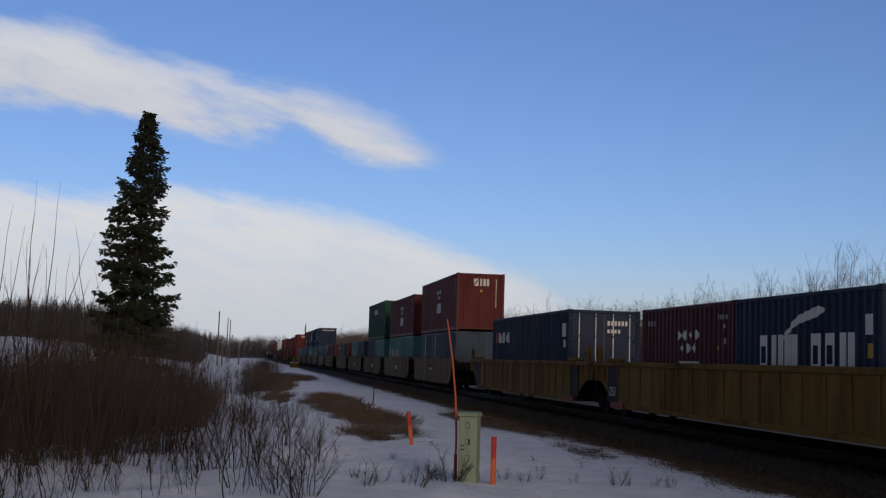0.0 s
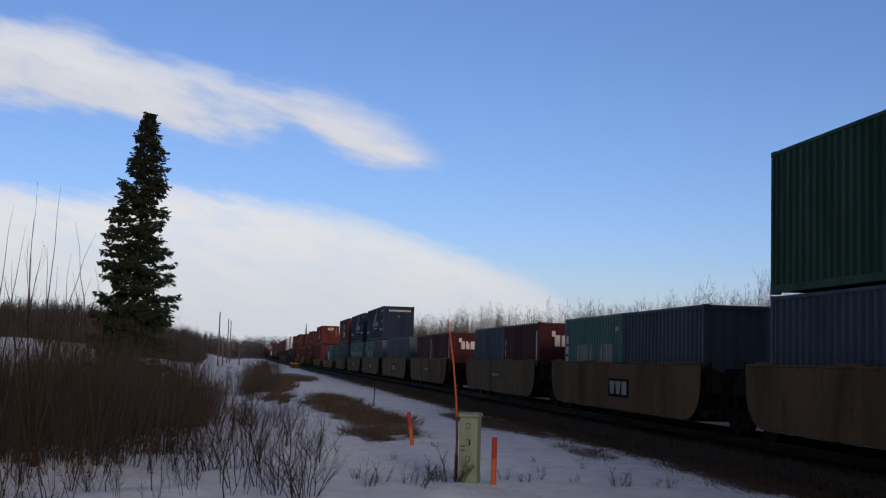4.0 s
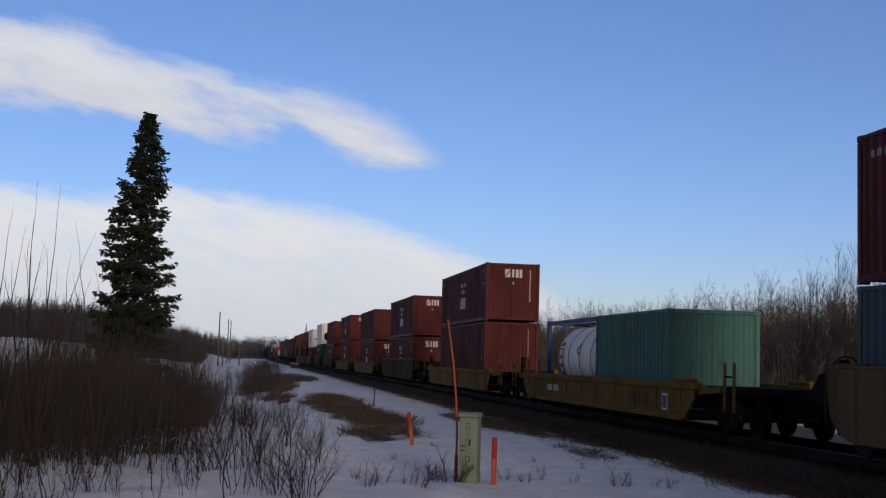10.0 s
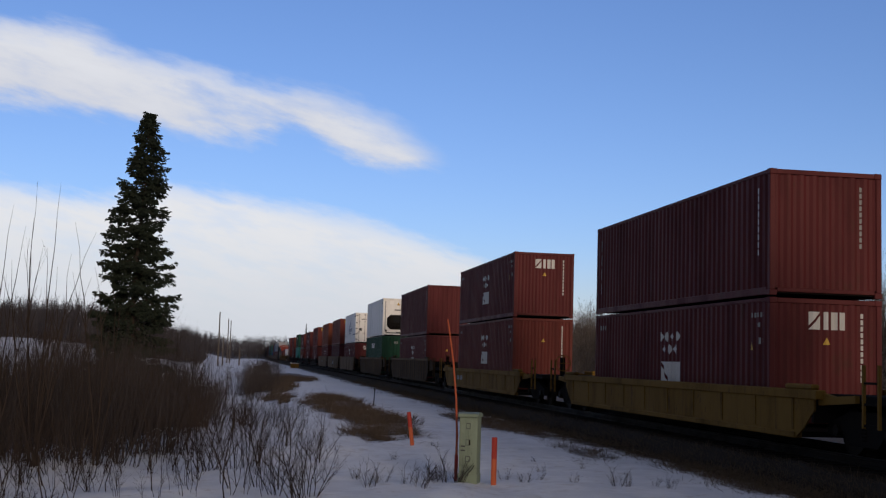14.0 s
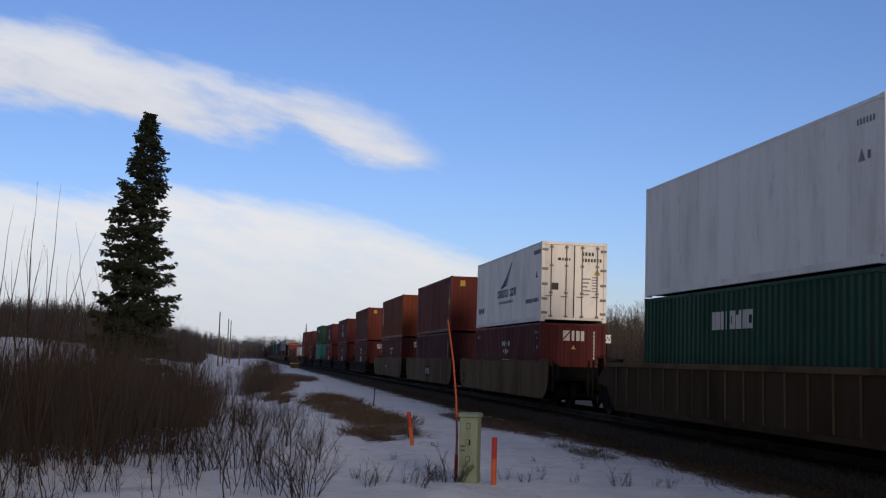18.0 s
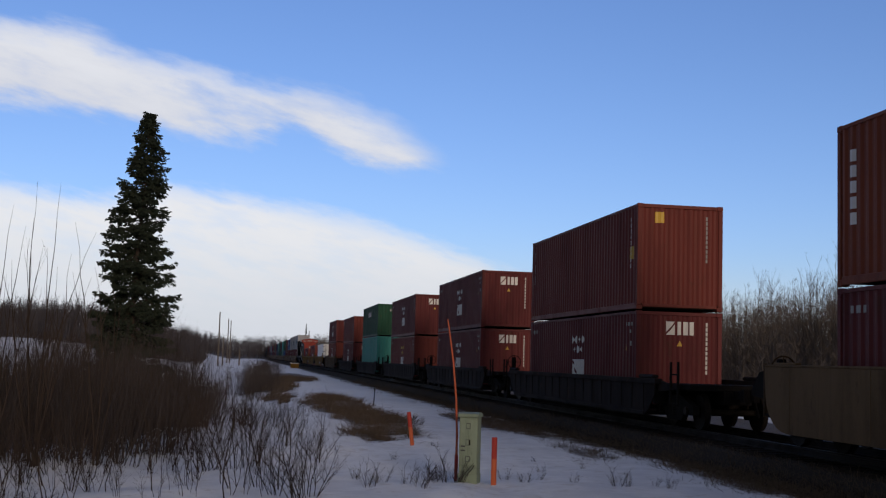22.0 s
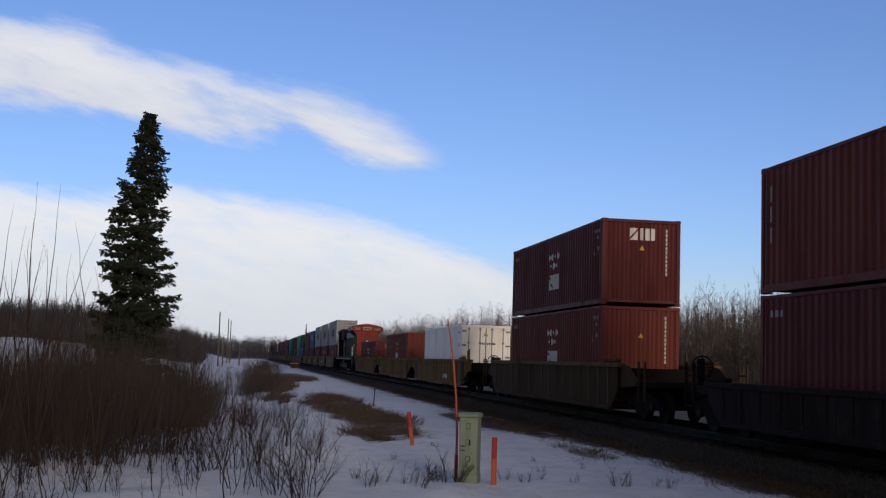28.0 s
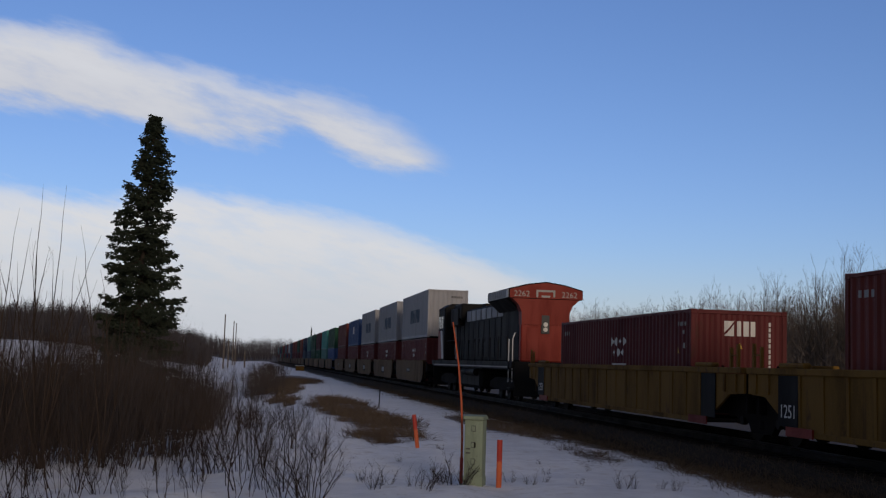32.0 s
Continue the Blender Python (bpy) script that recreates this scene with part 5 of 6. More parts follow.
def unit(front, kind, lw, pitch, ta, tb, ja, jb, mark, low, high=None):
    car = PROTO_COPY(well_car((kind, lw, pitch, ta, tb, ja, jb, mark)))
    MOVERS.append((car, front + L40 / 2, 0.0))
    z = DECK + (0.03 if kind == "dark" else 0.0)
    if len(low) == 2:
        load(low[0], front, z)
        load(low[1], front + 6.13, z)
        z += STD + 0.035
    elif low:
        load(low[0], front, z)
        z += low[0][1] + 0.035
    if high:
        load(high, front, z)


Z = lambda livery="star", paint="red": (L40, STD, paint, "sheet", livery)
C20 = lambda paint, livery="none", end="sheet": (L20, STD, paint, end, livery)
RED = (L40, STD, "red", "sheet", "lease")
TAGGED = (L40, STD, "brick", "sheet", "lease_tag")
GREEN = (L40, STD, "green", "sheet", "capital")
TALL_GREEN = (L40, TALL, "green", "sheet", "capital")
TALL_TAGGED = (L40, TALL, "brick", "sheet", "lease_tag")
TALL_RED = (L40, TALL, "red", "sheet", "lease")
TEAL20 = C20("teal", "ocean")
NAVY = (L40, STD, "navy", "sheet", "line_dark")


def five_pack(first, loads, kind="plain"):
    for i, (low, high) in enumerate(loads):
        unit(first + i * 15.75, kind, 13.3, 15.75, i == 0, True, i > 0, i < 4, "" if kind == "distant" else "tx" if i in (1, 2, 3) else "num" if i in (0, 4) else "", low, high)


def three_pack(first, kind, step, loads, marks=("", "", "")):
    for i, (low, high) in enumerate(loads):
        unit(first + i * step, kind, 16.4 if kind == "bright" else 17.0, step, i == 0, True, i > 0, i < len(loads) - 1, marks[i], low, high)


def build_train():
    # two units of a yellow three-unit car, single level
    unit(18.4 - 19.6, "bright", 16.4, 19.6, True, True, False, True, "faded", [(L40, STD, "red", "sheet", "star")])
    unit(18.4, "bright", 16.4, 19.6, False, True, True, True, "1251", [C20("navy", "swoosh"), C20("maroon", "star_side")])
    unit(38.0, "bright", 16.4, 19.6, False, True, True, False, "", [(L40, TALL, "navy", "doors", "mesh_word")])
    five_pack(59.3, [([C20("slate"), C20("slate", "white_bars")], (L40, TALL, "red", "sheet", "star")),
                     ([C20("teal", "none"), TEAL20], Z()),
                     ([C20("teal", "none"), C20("slate")], TALL_GREEN),
                     ([C20("slate"), TEAL20], None),
                     ([C20("maroon", "short_lease"), C20("steel_blue")], None)])
    five_pack(141.4, [([C20("maroon", "short_lease"), C20("maroon", "short_lease")], None),
                      ([C20("steel_blue"), C20("steel_blue")], None),
                      ([C20("steel_blue"), TEAL20], NAVY),
                      ([TEAL20, TEAL20], NAVY),
                      ([C20("steel_blue"), C20("steel_blue")], Z("star_hazard"))])
    singles = [(226.0, "low", "low_num", [C20("teal", "none"), "tank"], None),
               (249.4, "low", "", [TALL_RED], Z()),
               (272.85, "ribbed", "", [Z("star")], Z()),
               (296.1, "low", "", [Z()], (L40, STD, "red", "sheet", "lease_col")),
               (319.7, "low", "faded", [(L40, TALL, "brick", "sheet", "star_side")], Z()),
               (342.8, "ribbed", "", [(L40, STD, "red", "sheet", "star_side")], TALL_RED),
               (366.1, "ribbed", "", [TALL_GREEN], (L40, TALL, "white", "machine", "plain_white"))]
    for front, kind, mark, low, high in singles:
        unit(front, kind, 17.0, 23.35, True, True, False, False, mark, low, high)
    three_pack(389.7, "plain", 19.45, [([Z()], (L40, TALL, "white", "reefer_doors", "line_white")),
                                       ([(L40, STD, "maroon", "sheet", "lease_col")], TALL_TAGGED),
                                       ([Z()], (L40, TALL, "orange", "sheet", "orange_tag"))], ("53", "tx", "num"))
    darks = [(451.97, [Z()], TALL_TAGGED), (473.8, [Z()], Z()), (495.4, [(L40, STD, "brick", "sheet", "star_patch")], Z()),
             (517.2, [(L40, TALL, "bright_teal", "sheet", "lease")], GREEN), (538.9, [Z()], (L40, STD, "brick", "sheet", "lease"))]
    for front, low, high in darks:
        unit(front, "dark", 16.6, 21.65, True, True, False, False, "", low, high)
    unit(562.3, "ribbed", 17.0, 23.35, True, True, False, False, "", [(L40, TALL, "brick", "sheet", "star_side")], Z())
    three_pack(585.7, "bright", 19.75, [([(L40, TALL, "white", "reefer_doors", "plain_white")], None),
                                        ([(L40, TALL, "brick", "sheet", "star_patch")], None),
                                        ([Z()], None)], ("low_num", "1251", "1251"))
    MOVERS.append((locomotive(), 643.4 + 11.0, 0.0))
    far = (L40, TALL, "grey", "sheet", "block_logo")
    five_pack(669.1, [([Z()], far), ([Z()], far), ([Z()], far), ([RED], (L40, STD, "royal", "sheet", "square")), ([RED], TAGGED)])
    rest = ["green", "bright_teal", "maroon", "green", "teal", "navy", "orange", "green", "brick", "brick", "navy", "grey", "red", "steel_blue", "red", "brick", "green", "navy", "red", "teal"]
    under = ["royal", "teal", "green", "green", "steel_blue", "slate", "brick", "maroon", "red", "red", "slate", "red", "navy", "red", "green", "red", "red", "teal", "red", "red"]
    for k in range(4):
        five_pack(751.2 + k * 82.1, [([(L40, STD, under[5 * k + i], "sheet", "distant")], (L40, STD, rest[5 * k + i], "sheet", "distant")) for i in range(5)], "distant")


build_train()


# ---- plants ----
def grow(b, p, d, length, r, level, rng, sides=3, bend=0.35, kids=(5, 4, 3), spread=0.6, up=0.25):
    """A limb with its side limbs, as tapered prisms."""
    p, d = Vector(p), Vector(d).normalized()
    n = 5 if level == 0 else 2
    pts = [p]
    for i in range(n):
        d = (d + Vector((rng.uniform(-1, 1), rng.uniform(-1, 1), rng.uniform(-0.5, 1))) * bend * 0.35 + Vector((0, 0, up * 0.2))).normalized()
        pts.append(pts[-1] + d * (length / n))
    for i in range(n):
        tube(b, pts[i], pts[i + 1], r * (1 - 0.8 * i / n), r * (1 - 0.8 * (i + 1) / n), sides, False)
    if level < len(kids):
        for i in range(kids[level]):
            k = rng.uniform(0.25, 0.97)
            j = min(n - 1, int(k * n))
            q = pts[j].lerp(pts[j + 1], k * n - j)
            a = rng.uniform(0, 2 * math.pi)
            side = Vector((math.cos(a), math.sin(a), rng.uniform(0.2, 0.7)))
            grow(b, q, d * (1 - spread) + side * spread, length * rng.uniform(0.28, 0.5) * (1.1 - 0.4 * k), r * 0.45 * (1 - 0.5 * k), level + 1, rng, sides, bend, kids, spread, up)


def bare_tree(seed, tall, kids=(16, 5, 3), thick=0.009):
    rng = random.Random(seed)
    trunk, crown = fresh(), fresh()
    pts = [Vector((0, 0, -0.3))]
    for i in range(6):
        pts.append(pts[-1] + Vector((rng.uniform(-0.12, 0.12), rng.uniform(-0.12, 0.12), tall / 6)))
    r = tall * thick
    for i in range(6):
        tube(trunk, pts[i], pts[i + 1], r * (1 - i / 6.3), r * (1 - (i + 1) / 6.3), 5, False)
    for i in range(kids[0]):
        k = rng.uniform(0.25, 1.0)
        j = min(5, int(k * 6))
        q = pts[j].lerp(pts[j + 1], k * 6 - j)
        a = rng.uniform(0, 2 * math.pi)
        grow(crown, q, (math.cos(a) * 0.5, math.sin(a) * 0.5, 0.9), tall * rng.uniform(0.16, 0.34) * (1.25 - 0.8 * k), r * 0.42 * (1.15 - 0.8 * k), 1, rng, 3, 0.4, (0,) + tuple(kids[1:]), 0.5, 0.5)
    return trunk, crown


def far_tree(seed, tall, limbs, wide, base=0.1, thin=1.0):
    """A leafless tree for the distance: a stem and many slim tapering twigs."""
    rng = random.Random(seed)
    v, f = fresh()

    def spike(p, d, length, w):
        a = rng.uniform(0, 6.28)
        s = Vector((math.cos(a), math.sin(a), 0)) * (w * thin)
        n = len(v)
        q = p + d * length
        m = p + d * (length * 0.5) + Vector((rng.uniform(-1, 1), rng.uniform(-1, 1), 0)) * 0.05 * length
        v.extend((tuple(p - s), tuple(p + s), tuple(m + s * 0.6), tuple(m - s * 0.6), tuple(q)))
        f.extend(((n, n + 1, n + 2, n + 3), (n + 3, n + 2, n + 4)))
        return m

    for j in range(2):
        spike(Vector((0, 0, -0.3)), Vector((rng.uniform(-0.06, 0.06), rng.uniform(-0.06, 0.06), 1)), tall, 0.012 * tall)
    for i in range(limbs):
        k = base + (1 - base) * rng.random()
        a, up = rng.uniform(0, 6.28), rng.uniform(0.35, 1.3)
        d = Vector((math.cos(a), math.sin(a), up)).normalized()
        length = wide * rng.uniform(0.5, 1.0) * (1.25 - 0.85 * k)
        m = spike(Vector((0, 0, k * tall * 0.92)), d, length, 0.0055 * tall * (1.2 - 0.7 * k))
        for j in range(2):
            a += rng.uniform(-1.3, 1.3)
            spike(m, Vector((math.cos(a), math.sin(a), rng.uniform(0.4, 1.4))).normalized(), length * 0.55, 0.0035 * tall)
    return (v, f)


def shrub(seed, tall, stems, kids=(4, 2), lean=0.35, r=0.011, wide=0.35, bend=0.3, spread=0.45, up=0.6):
    rng = random.Random(seed)
    b = fresh()
    for i in range(stems):
        a, q = rng.uniform(0, 2 * math.pi), rng.uniform(0, wide)
        h = tall * rng.uniform(0.55, 1.0)
        d = (math.cos(a) * lean * rng.random(), math.sin(a) * lean * rng.random(), 1.0)
        grow(b, (math.cos(a) * q, math.sin(a) * q, -0.1), d, h, r * rng.uniform(0.7, 1.2), 0, rng, 3, bend, kids, spread, up)
    return b


def spruce():
    """The tall lone spruce: trunk, drooping boughs in whorls, each bough thick with needle sprays."""
    rng = random.Random(11)
    root = thing("spruce_tree", "tall dark green spruce standing alone above brown willow brush", "tree")
    tall, base = 11.3 - height(-4.72, 50), height(-4.72, 50)
    b = fresh()
    for i in range(10):
        tube(b, (0.05 * math.sin(i), 0, i * tall / 10), (0.05 * math.sin(i + 1), 0, (i + 1) * tall / 10), 0.17 * (1 - i / 10.2), 0.17 * (1 - (i + 1) / 10.2), 8, False)
    part("trunk", b, "bark", root)
    # one spray: a small fan of flat-sided needles, reused all over
    v, f = fresh()
    for i in range(15):
        a = rng.uniform(-1.1, 1.1)
        q = rng.uniform(0.08, 0.2)
        s = rng.uniform(0, 0.25)
        z0 = rng.uniform(-0.05, 0.04)
        n = len(v)
        c, d = math.cos(a), math.sin(a)
        v += [(s, 0.0, z0), (s + q * c * 0.5 - 0.02 * d, q * d * 0.5 + 0.02 * c, z0 + 0.025), (s + q * c, q * d, z0 - 0.05), (s + q * c * 0.5 + 0.02 * d, q * d * 0.5 - 0.02 * c, z0 - 0.03)]
        f += [(n, n + 1, n + 2, n + 3)]
    sv, sf = np.array(v), f
    boughs = fresh()
    crown = [[], []]
    total = 0

    def spray(c, yaw, pitch, sc):
        nonlocal total
        mat = np.array(Matrix.Translation(c) @ Euler((rng.uniform(-0.7, 0.7), pitch, yaw)).to_matrix().to_4x4() @ Matrix.Scale(sc, 4))
        pv = sv @ mat[:3, :3].T + mat[:3, 3]
        crown[0].append(pv)
        crown[1].extend(tuple(g + total for g in face) for face in sf)
        total += len(pv)

    z = 0.5
    while z < tall - 0.1:
        below = tall - z
        reach = min(1.68, 0.02 + 0.56 * below ** 0.53) * (0.55 + 0.45 * ease(0.1, 1.8, below))
        n = 8 if below > 3 else 7
        off = rng.uniform(0, 6.28)
        for i in range(n):
            if rng.random() < 0.13:
                continue
            a = off + 2 * math.pi * i / n + rng.uniform(-0.35, 0.35)
            q = reach * rng.choice((0.6, 0.78, 0.9, 0.97, 1.0, 1.04)) * rng.uniform(0.9, 1.04)
            droop = 0.5 * ease(0.5, 7.0, below) - 0.35 * ease(1.5, 0.0, below)
            p0 = Vector((0, 0, min(tall - 0.05, z + rng.uniform(-0.12, 0.12))))
            out = Vector((math.cos(a), math.sin(a), 0))
            pts = [p0, p0 + out * q * 0.55 - Vector((0, 0, droop * q * 0.7)), p0 + out * q - Vector((0, 0, droop * q * 0.75 - 0.06 - 0.06 * q))]
            tube(boughs, pts[0], pts[1], 0.012 + 0.016 * min(1, below / 8), 0.016, 4, False)
            tube(boughs, pts[1], pts[2], 0.014, 0.006, 4, False)
            # tufts along the bough, heavier towards its end
            m = max(3, int(q * 6.5))
            for j in range(m):
                t = 0.15 + 0.87 * (j + rng.uniform(0.1, 0.9)) / m
                c = pts[0].lerp(pts[1], t * 2) if t < 0.5 else pts[1].lerp(pts[2], min(1.0, t * 2 - 1))
                for k in range(10):
                    w = (-1, 1, -1, 1, 0, -1, 1, 0, -1, 1)[k]
                    spray(c + Vector((rng.uniform(-0.13, 0.13), rng.uniform(-0.13, 0.13), rng.uniform(-0.11, 0.09))), a + w * rng.uniform(0.3, 1.3), rng.uniform(-0.3, 0.75), rng.uniform(0.38, 0.70) * (0.75 + 0.25 * min(1, below / 5)))
        z += rng.uniform(0.22, 0.34) * (0.8 + 0.35 * ease(0.5, 5, below))
    for k in range(60):
        d = rng.uniform(0, 0.8)
        spray(Vector((0, 0, tall - d)), rng.uniform(0, 6.28), rng.uniform(-1.2, -0.5), 0.22 + 0.6 * d)
    tagged(part("bough", boughs, "bark", root), kind="stuff")
    me = bpy.data.meshes.new("crown")
    me.from_pydata(np.concatenate(crown[0]).tolist(), [], crown[1])
    me.materials.append(M["needles"])
    c = new("crown", me)
    c.parent = root
    root.matrix_basis = pose(-4.72, 50, base - 0.1, 0, 1.6, 0)


def far_spruce(x, y, tall, wide):
    rng = random.Random(int(x * 10))
    root = thing("far_spruce_tree", "dark spruce standing above the far leafless wood", "tree", "far spruces")
    part("trunk", tube(fresh(), (0, 0, -0.5), (0, 0, tall), 0.16, 0.03, 6), "bark", root)
    v, f = fresh()
    for i in range(260):
        k = rng.random() ** 0.8
        a, q = rng.uniform(0, 6.28), wide * (0.08 + 0.92 * (1 - k)) * rng.uniform(0.5, 1.0)
        c, d, z, n = math.cos(a), math.sin(a), 0.8 + k * (tall - 0.8), len(v)
        v += [(0, 0, z), (c * q * 0.6 - d * 0.22, d * q * 0.6 + c * 0.22, z - 0.12), (c * q, d * q, z - 0.3 * q), (c * q * 0.6 + d * 0.22, d * q * 0.6 - c * 0.22, z - 0.34)]
        f.append((n, n + 1, n + 2, n + 3))
    part("crown", (v, f), "needles", root)
    root.matrix_basis = pose(x, y, height(x, y))


def scatter(name, patterns, spots, mat, label, category, group):
    """Copies of one-mesh plants at spots (x, y, scale)."""
    for i, (x, y, s) in enumerate(spots):
        ob = new(name, patterns[i % len(patterns)])
        ob.matrix_basis = Matrix.Translation((x, y, height(x, y) - 0.03)) @ Matrix.Rotation(random.uniform(0, 6.28), 4, "Z") @ Matrix.Diagonal((s, s, s * random.uniform(0.85, 1.15), 1))
        tagged(ob, label, category, group)


def bed(x):
    """Top of the ballast bed at x."""
    d = abs(x - TRACK)
    return -9.0 if d > 2.2 else -0.215 - max(0.0, d - 1.45) * 0.44


def stuff(name, pattern, spots, mat, label, category):
    """Many plants of one pattern in one mesh."""
    v = np.array(pattern[0])
    f = pattern[1]
    vs, fs, n = [], [], 0
    for x, y, s in spots:
        a = random.uniform(0, 6.28)
        c, d = math.cos(a) * s, math.sin(a) * s
        p = np.stack([v[:, 0] * c - v[:, 1] * d + x, v[:, 0] * d + v[:, 1] * c + y, v[:, 2] * s * random.uniform(0.8, 1.2) + max(height(x, y), bed(x)) - 0.05], -1)
        vs.append(p)
        fs.extend(tuple(i + n for i in face) for face in f)
        n += len(p)
    me = bpy.data.meshes.new(name)
    me.from_pydata(np.concatenate(vs).tolist(), [], fs)
    me.materials.append(M[mat])
    return tagged(new(name, me), label, category, kind="stuff")


def build_plants():
    spruce()
    for x, y, tall, wide in ((20.3, 420, 13.4, 1.7), (22.4, 440, 11.4, 1.5), (-20.5, 262, 8.5, 1.2), (-24.6, 270, 9.0, 1.2)):
        far_spruce(x, y, tall, wide)
    rng = random.Random(4)
    # bare aspens behind the track, near ones tree by tree
    trees = []
    for i in range(7):
        t, c = bare_tree(20 + i, 8.8, (24, 5, 2), 0.0062)
        root = thing("aspen_tree", "leafless grey-brown aspen at the edge of the wood", "tree", "bare trees beyond the track")
        part("trunk", t, "aspen", root)
        part("crown", c, "aspen", root)
        trees.append(root)
    spots = []
    for i in range(170):
        y = 36 + rng.random() ** 1.3 * 130
        x = 28 + rng.random() ** 1.2 * 9 + (1.5 if y < 60 else 0)
        spots.append((x, y, rng.uniform(0.5, 0.76)))
    for i in range(24):
        y = rng.choice((57, 61, 66, 71, 76, 84)) + rng.uniform(-2.4, 2.4)
        spots.append((30 + rng.uniform(0, 3.0), y, rng.uniform(0.78, 0.96)))
    for i, (x, y, s) in enumerate(spots):
        m = Matrix.Translation((x, y, height(x, y))) @ Matrix.Rotation(rng.uniform(0, 6.28), 4, "Z") @ Matrix.Scale(s, 4)
        if i < 7:
            trees[i].matrix_basis = m
        else:
            ob = copy_thing(trees[i % 7], Matrix())
            ob.matrix_basis = m
    for i in range(3):
        stuff("far_wood", far_tree(77 + i, 8.0, 34, 2.2, 0.1, 0.6), [(31 + rng.random() * 24, 38 + rng.random() ** 1.1 * 150, rng.uniform(0.5, 0.84)) for k in range(800)] + [(28 + rng.random() * 28, y, rng.uniform(0.8, 1.1) * (0.85 + 0.38 * ease(130, 260, y))) for y in (rng.uniform(125, 560) for k in range(420))], "wood_twig", "far leafless wood beyond the track", "wood")
        stuff("hill_wood", far_tree(87 + i, 6.6, 26, 2.6, 0.0, 1.5), [(-9 - 0.02 * (y - 250) - rng.random() ** 1.1 * 85, y, rng.uniform(0.5, 0.95)) for y in (238 + rng.random() * 110 for k in range(800))], "hazed_twig", "leafless wood on the rise west of the ditch", "wood")
        stuff("horizon_wood", far_tree(97 + i, 6.6, 22, 3.0), [(rng.uniform(-75, 70), rng.uniform(560, 760), rng.uniform(0.9, 1.5)) for k in range(520)], "hazed_twig", "far dark wood along the horizon", "wood")
    stuff("underbrush", far_tree(5, 2.8, 24, 1.7, 0.0), [(25 + rng.random() * 16, 34 + rng.random() ** 1.3 * 300, rng.uniform(0.8, 1.5)) for k in range(1300)], "wood_twig", "grey-brown brush along the edge of the wood", "brush")
    # willow brush round the spruce
    willow = [mesh_of("willow_shrub", shrub(40 + i, 2.1, 26, (5, 2), 0.45, 0.0105, 1.0, 0.4, 0.42, 0.5), "willow") for i in range(3)] + [mesh_of("willow_shrub", shrub(140 + i, 2.25, 24, (5, 2), 0.45, 0.0105, 1.0, 0.45, 0.45, 0.4), "twig") for i in range(3)]
    spots = []
    while len(spots) < 560:
        x, y = rng.uniform(-15, 0.0), 22.9 + rng.random() ** 1.3 * 37
        edge = -1.62 + (y - 25) * 0.010 + 0.5 * noise.noise((y * 0.4, x * 0.3, 1.5))
        if x < edge and not (abs(x + 4.6) < 0.8 and abs(y - 50) < 0.8):
            spots.append((x, y, rng.uniform(0.6, 1.25) * (0.9 if x > -3 else 1.0) * (1.0 + 0.30 * ease(28, 40, y))))
    spots.sort(key=lambda s: s[1])
    scatter("willow_shrub", willow, spots[:300], "willow", "leafless reddish-brown willow shrub in snow", "shrub", "willow brush")
    stuff("far_willow_brush", shrub(48, 2.1, 20, (5, 2), 0.45, 0.011, 1.0, 0.4, 0.42, 0.5), spots[300:] + [(rng.uniform(-4.5, -1.5), rng.uniform(50, 80), rng.uniform(0.6, 1.05)) for i in range(40)], "willow", "reddish-brown willow brush round the spruce", "brush")
    # brush along the ditch and beside the far track
    spots = [(0.5 + 0.016 * (y - 60) + rng.gauss(0, 0.4 + 0.005 * y), y, rng.uniform(0.6, 1.25)) for y in (72 + rng.random() ** 1.1 * 140 for i in range(130))]
    spots += [(rng.uniform(-0.9, 0.5), rng.uniform(38, 60), rng.uniform(0.5, 0.9)) for i in range(5)]
    stuff("ditch_brush", shrub(49, 1.7, 14, (5, 2), 0.6, 0.012, 0.9, 0.45, 0.45, 0.4), spots, "willow", "leafless brown brush along the ditch", "brush")
    # low saplings in the snow in front: slim upright ones, and a few spreading bushes
    slim = [mesh_of("sapling", shrub(60 + i, 1.4, 1 + i % 2, (10, 4), 0.5, 0.0100, 0.16, 0.8, 0.55, 0.3), "twig") for i in range(9)]
    bushy = [mesh_of("sapling", shrub(80 + i, 1.2, 8, (10, 5), 1.2, 0.0085, 0.06, 0.8, 0.55, 0.3), "twig") for i in range(3)]
    spots = [(rng.uniform(-6.6, 0.7), 17.0 + rng.random() * 6.2, rng.choice((0.5, 0.7, 0.85, 1.0, 1.2)) * rng.uniform(0.9, 1.1)) for i in range(180)]
    spots += [(rng.uniform(-1.5, 1.7), rng.uniform(22, 40), rng.uniform(0.6, 1.1)) for i in range(38)]
    scatter("sapling", slim, spots, "twig", "slim leafless sapling standing in snow", "sapling", "saplings in the snow")
    spots = [(0.84, 17.3, 1.30), (1.0, 17.6, 1.05), (0.55, 17.9, 1.0), (0.3, 23, 1.1), (-0.6, 21, 1.0), (1.5, 23.5, 1.0), (0.9, 26, 1.0), (-0.4, 27, 1.1), (-2.2, 19.0, 0.9), (-3.4, 20.2, 1.1), (-4.4, 19.5, 1.0), (0.4, 33, 1.1), (0.9, 37, 1.0), (0.0, 41, 1.2)]
    scatter("sapling", bushy, spots, "twig", "spreading leafless sapling bush standing in snow", "sapling", "saplings in the snow")
    whips = [mesh_of("sapling", shrub(70 + i, 2.4, 2, (6, 3), 0.3, 0.0095, 0.15, 0.4, 0.4, 0.4), "twig") for i in range(4)]
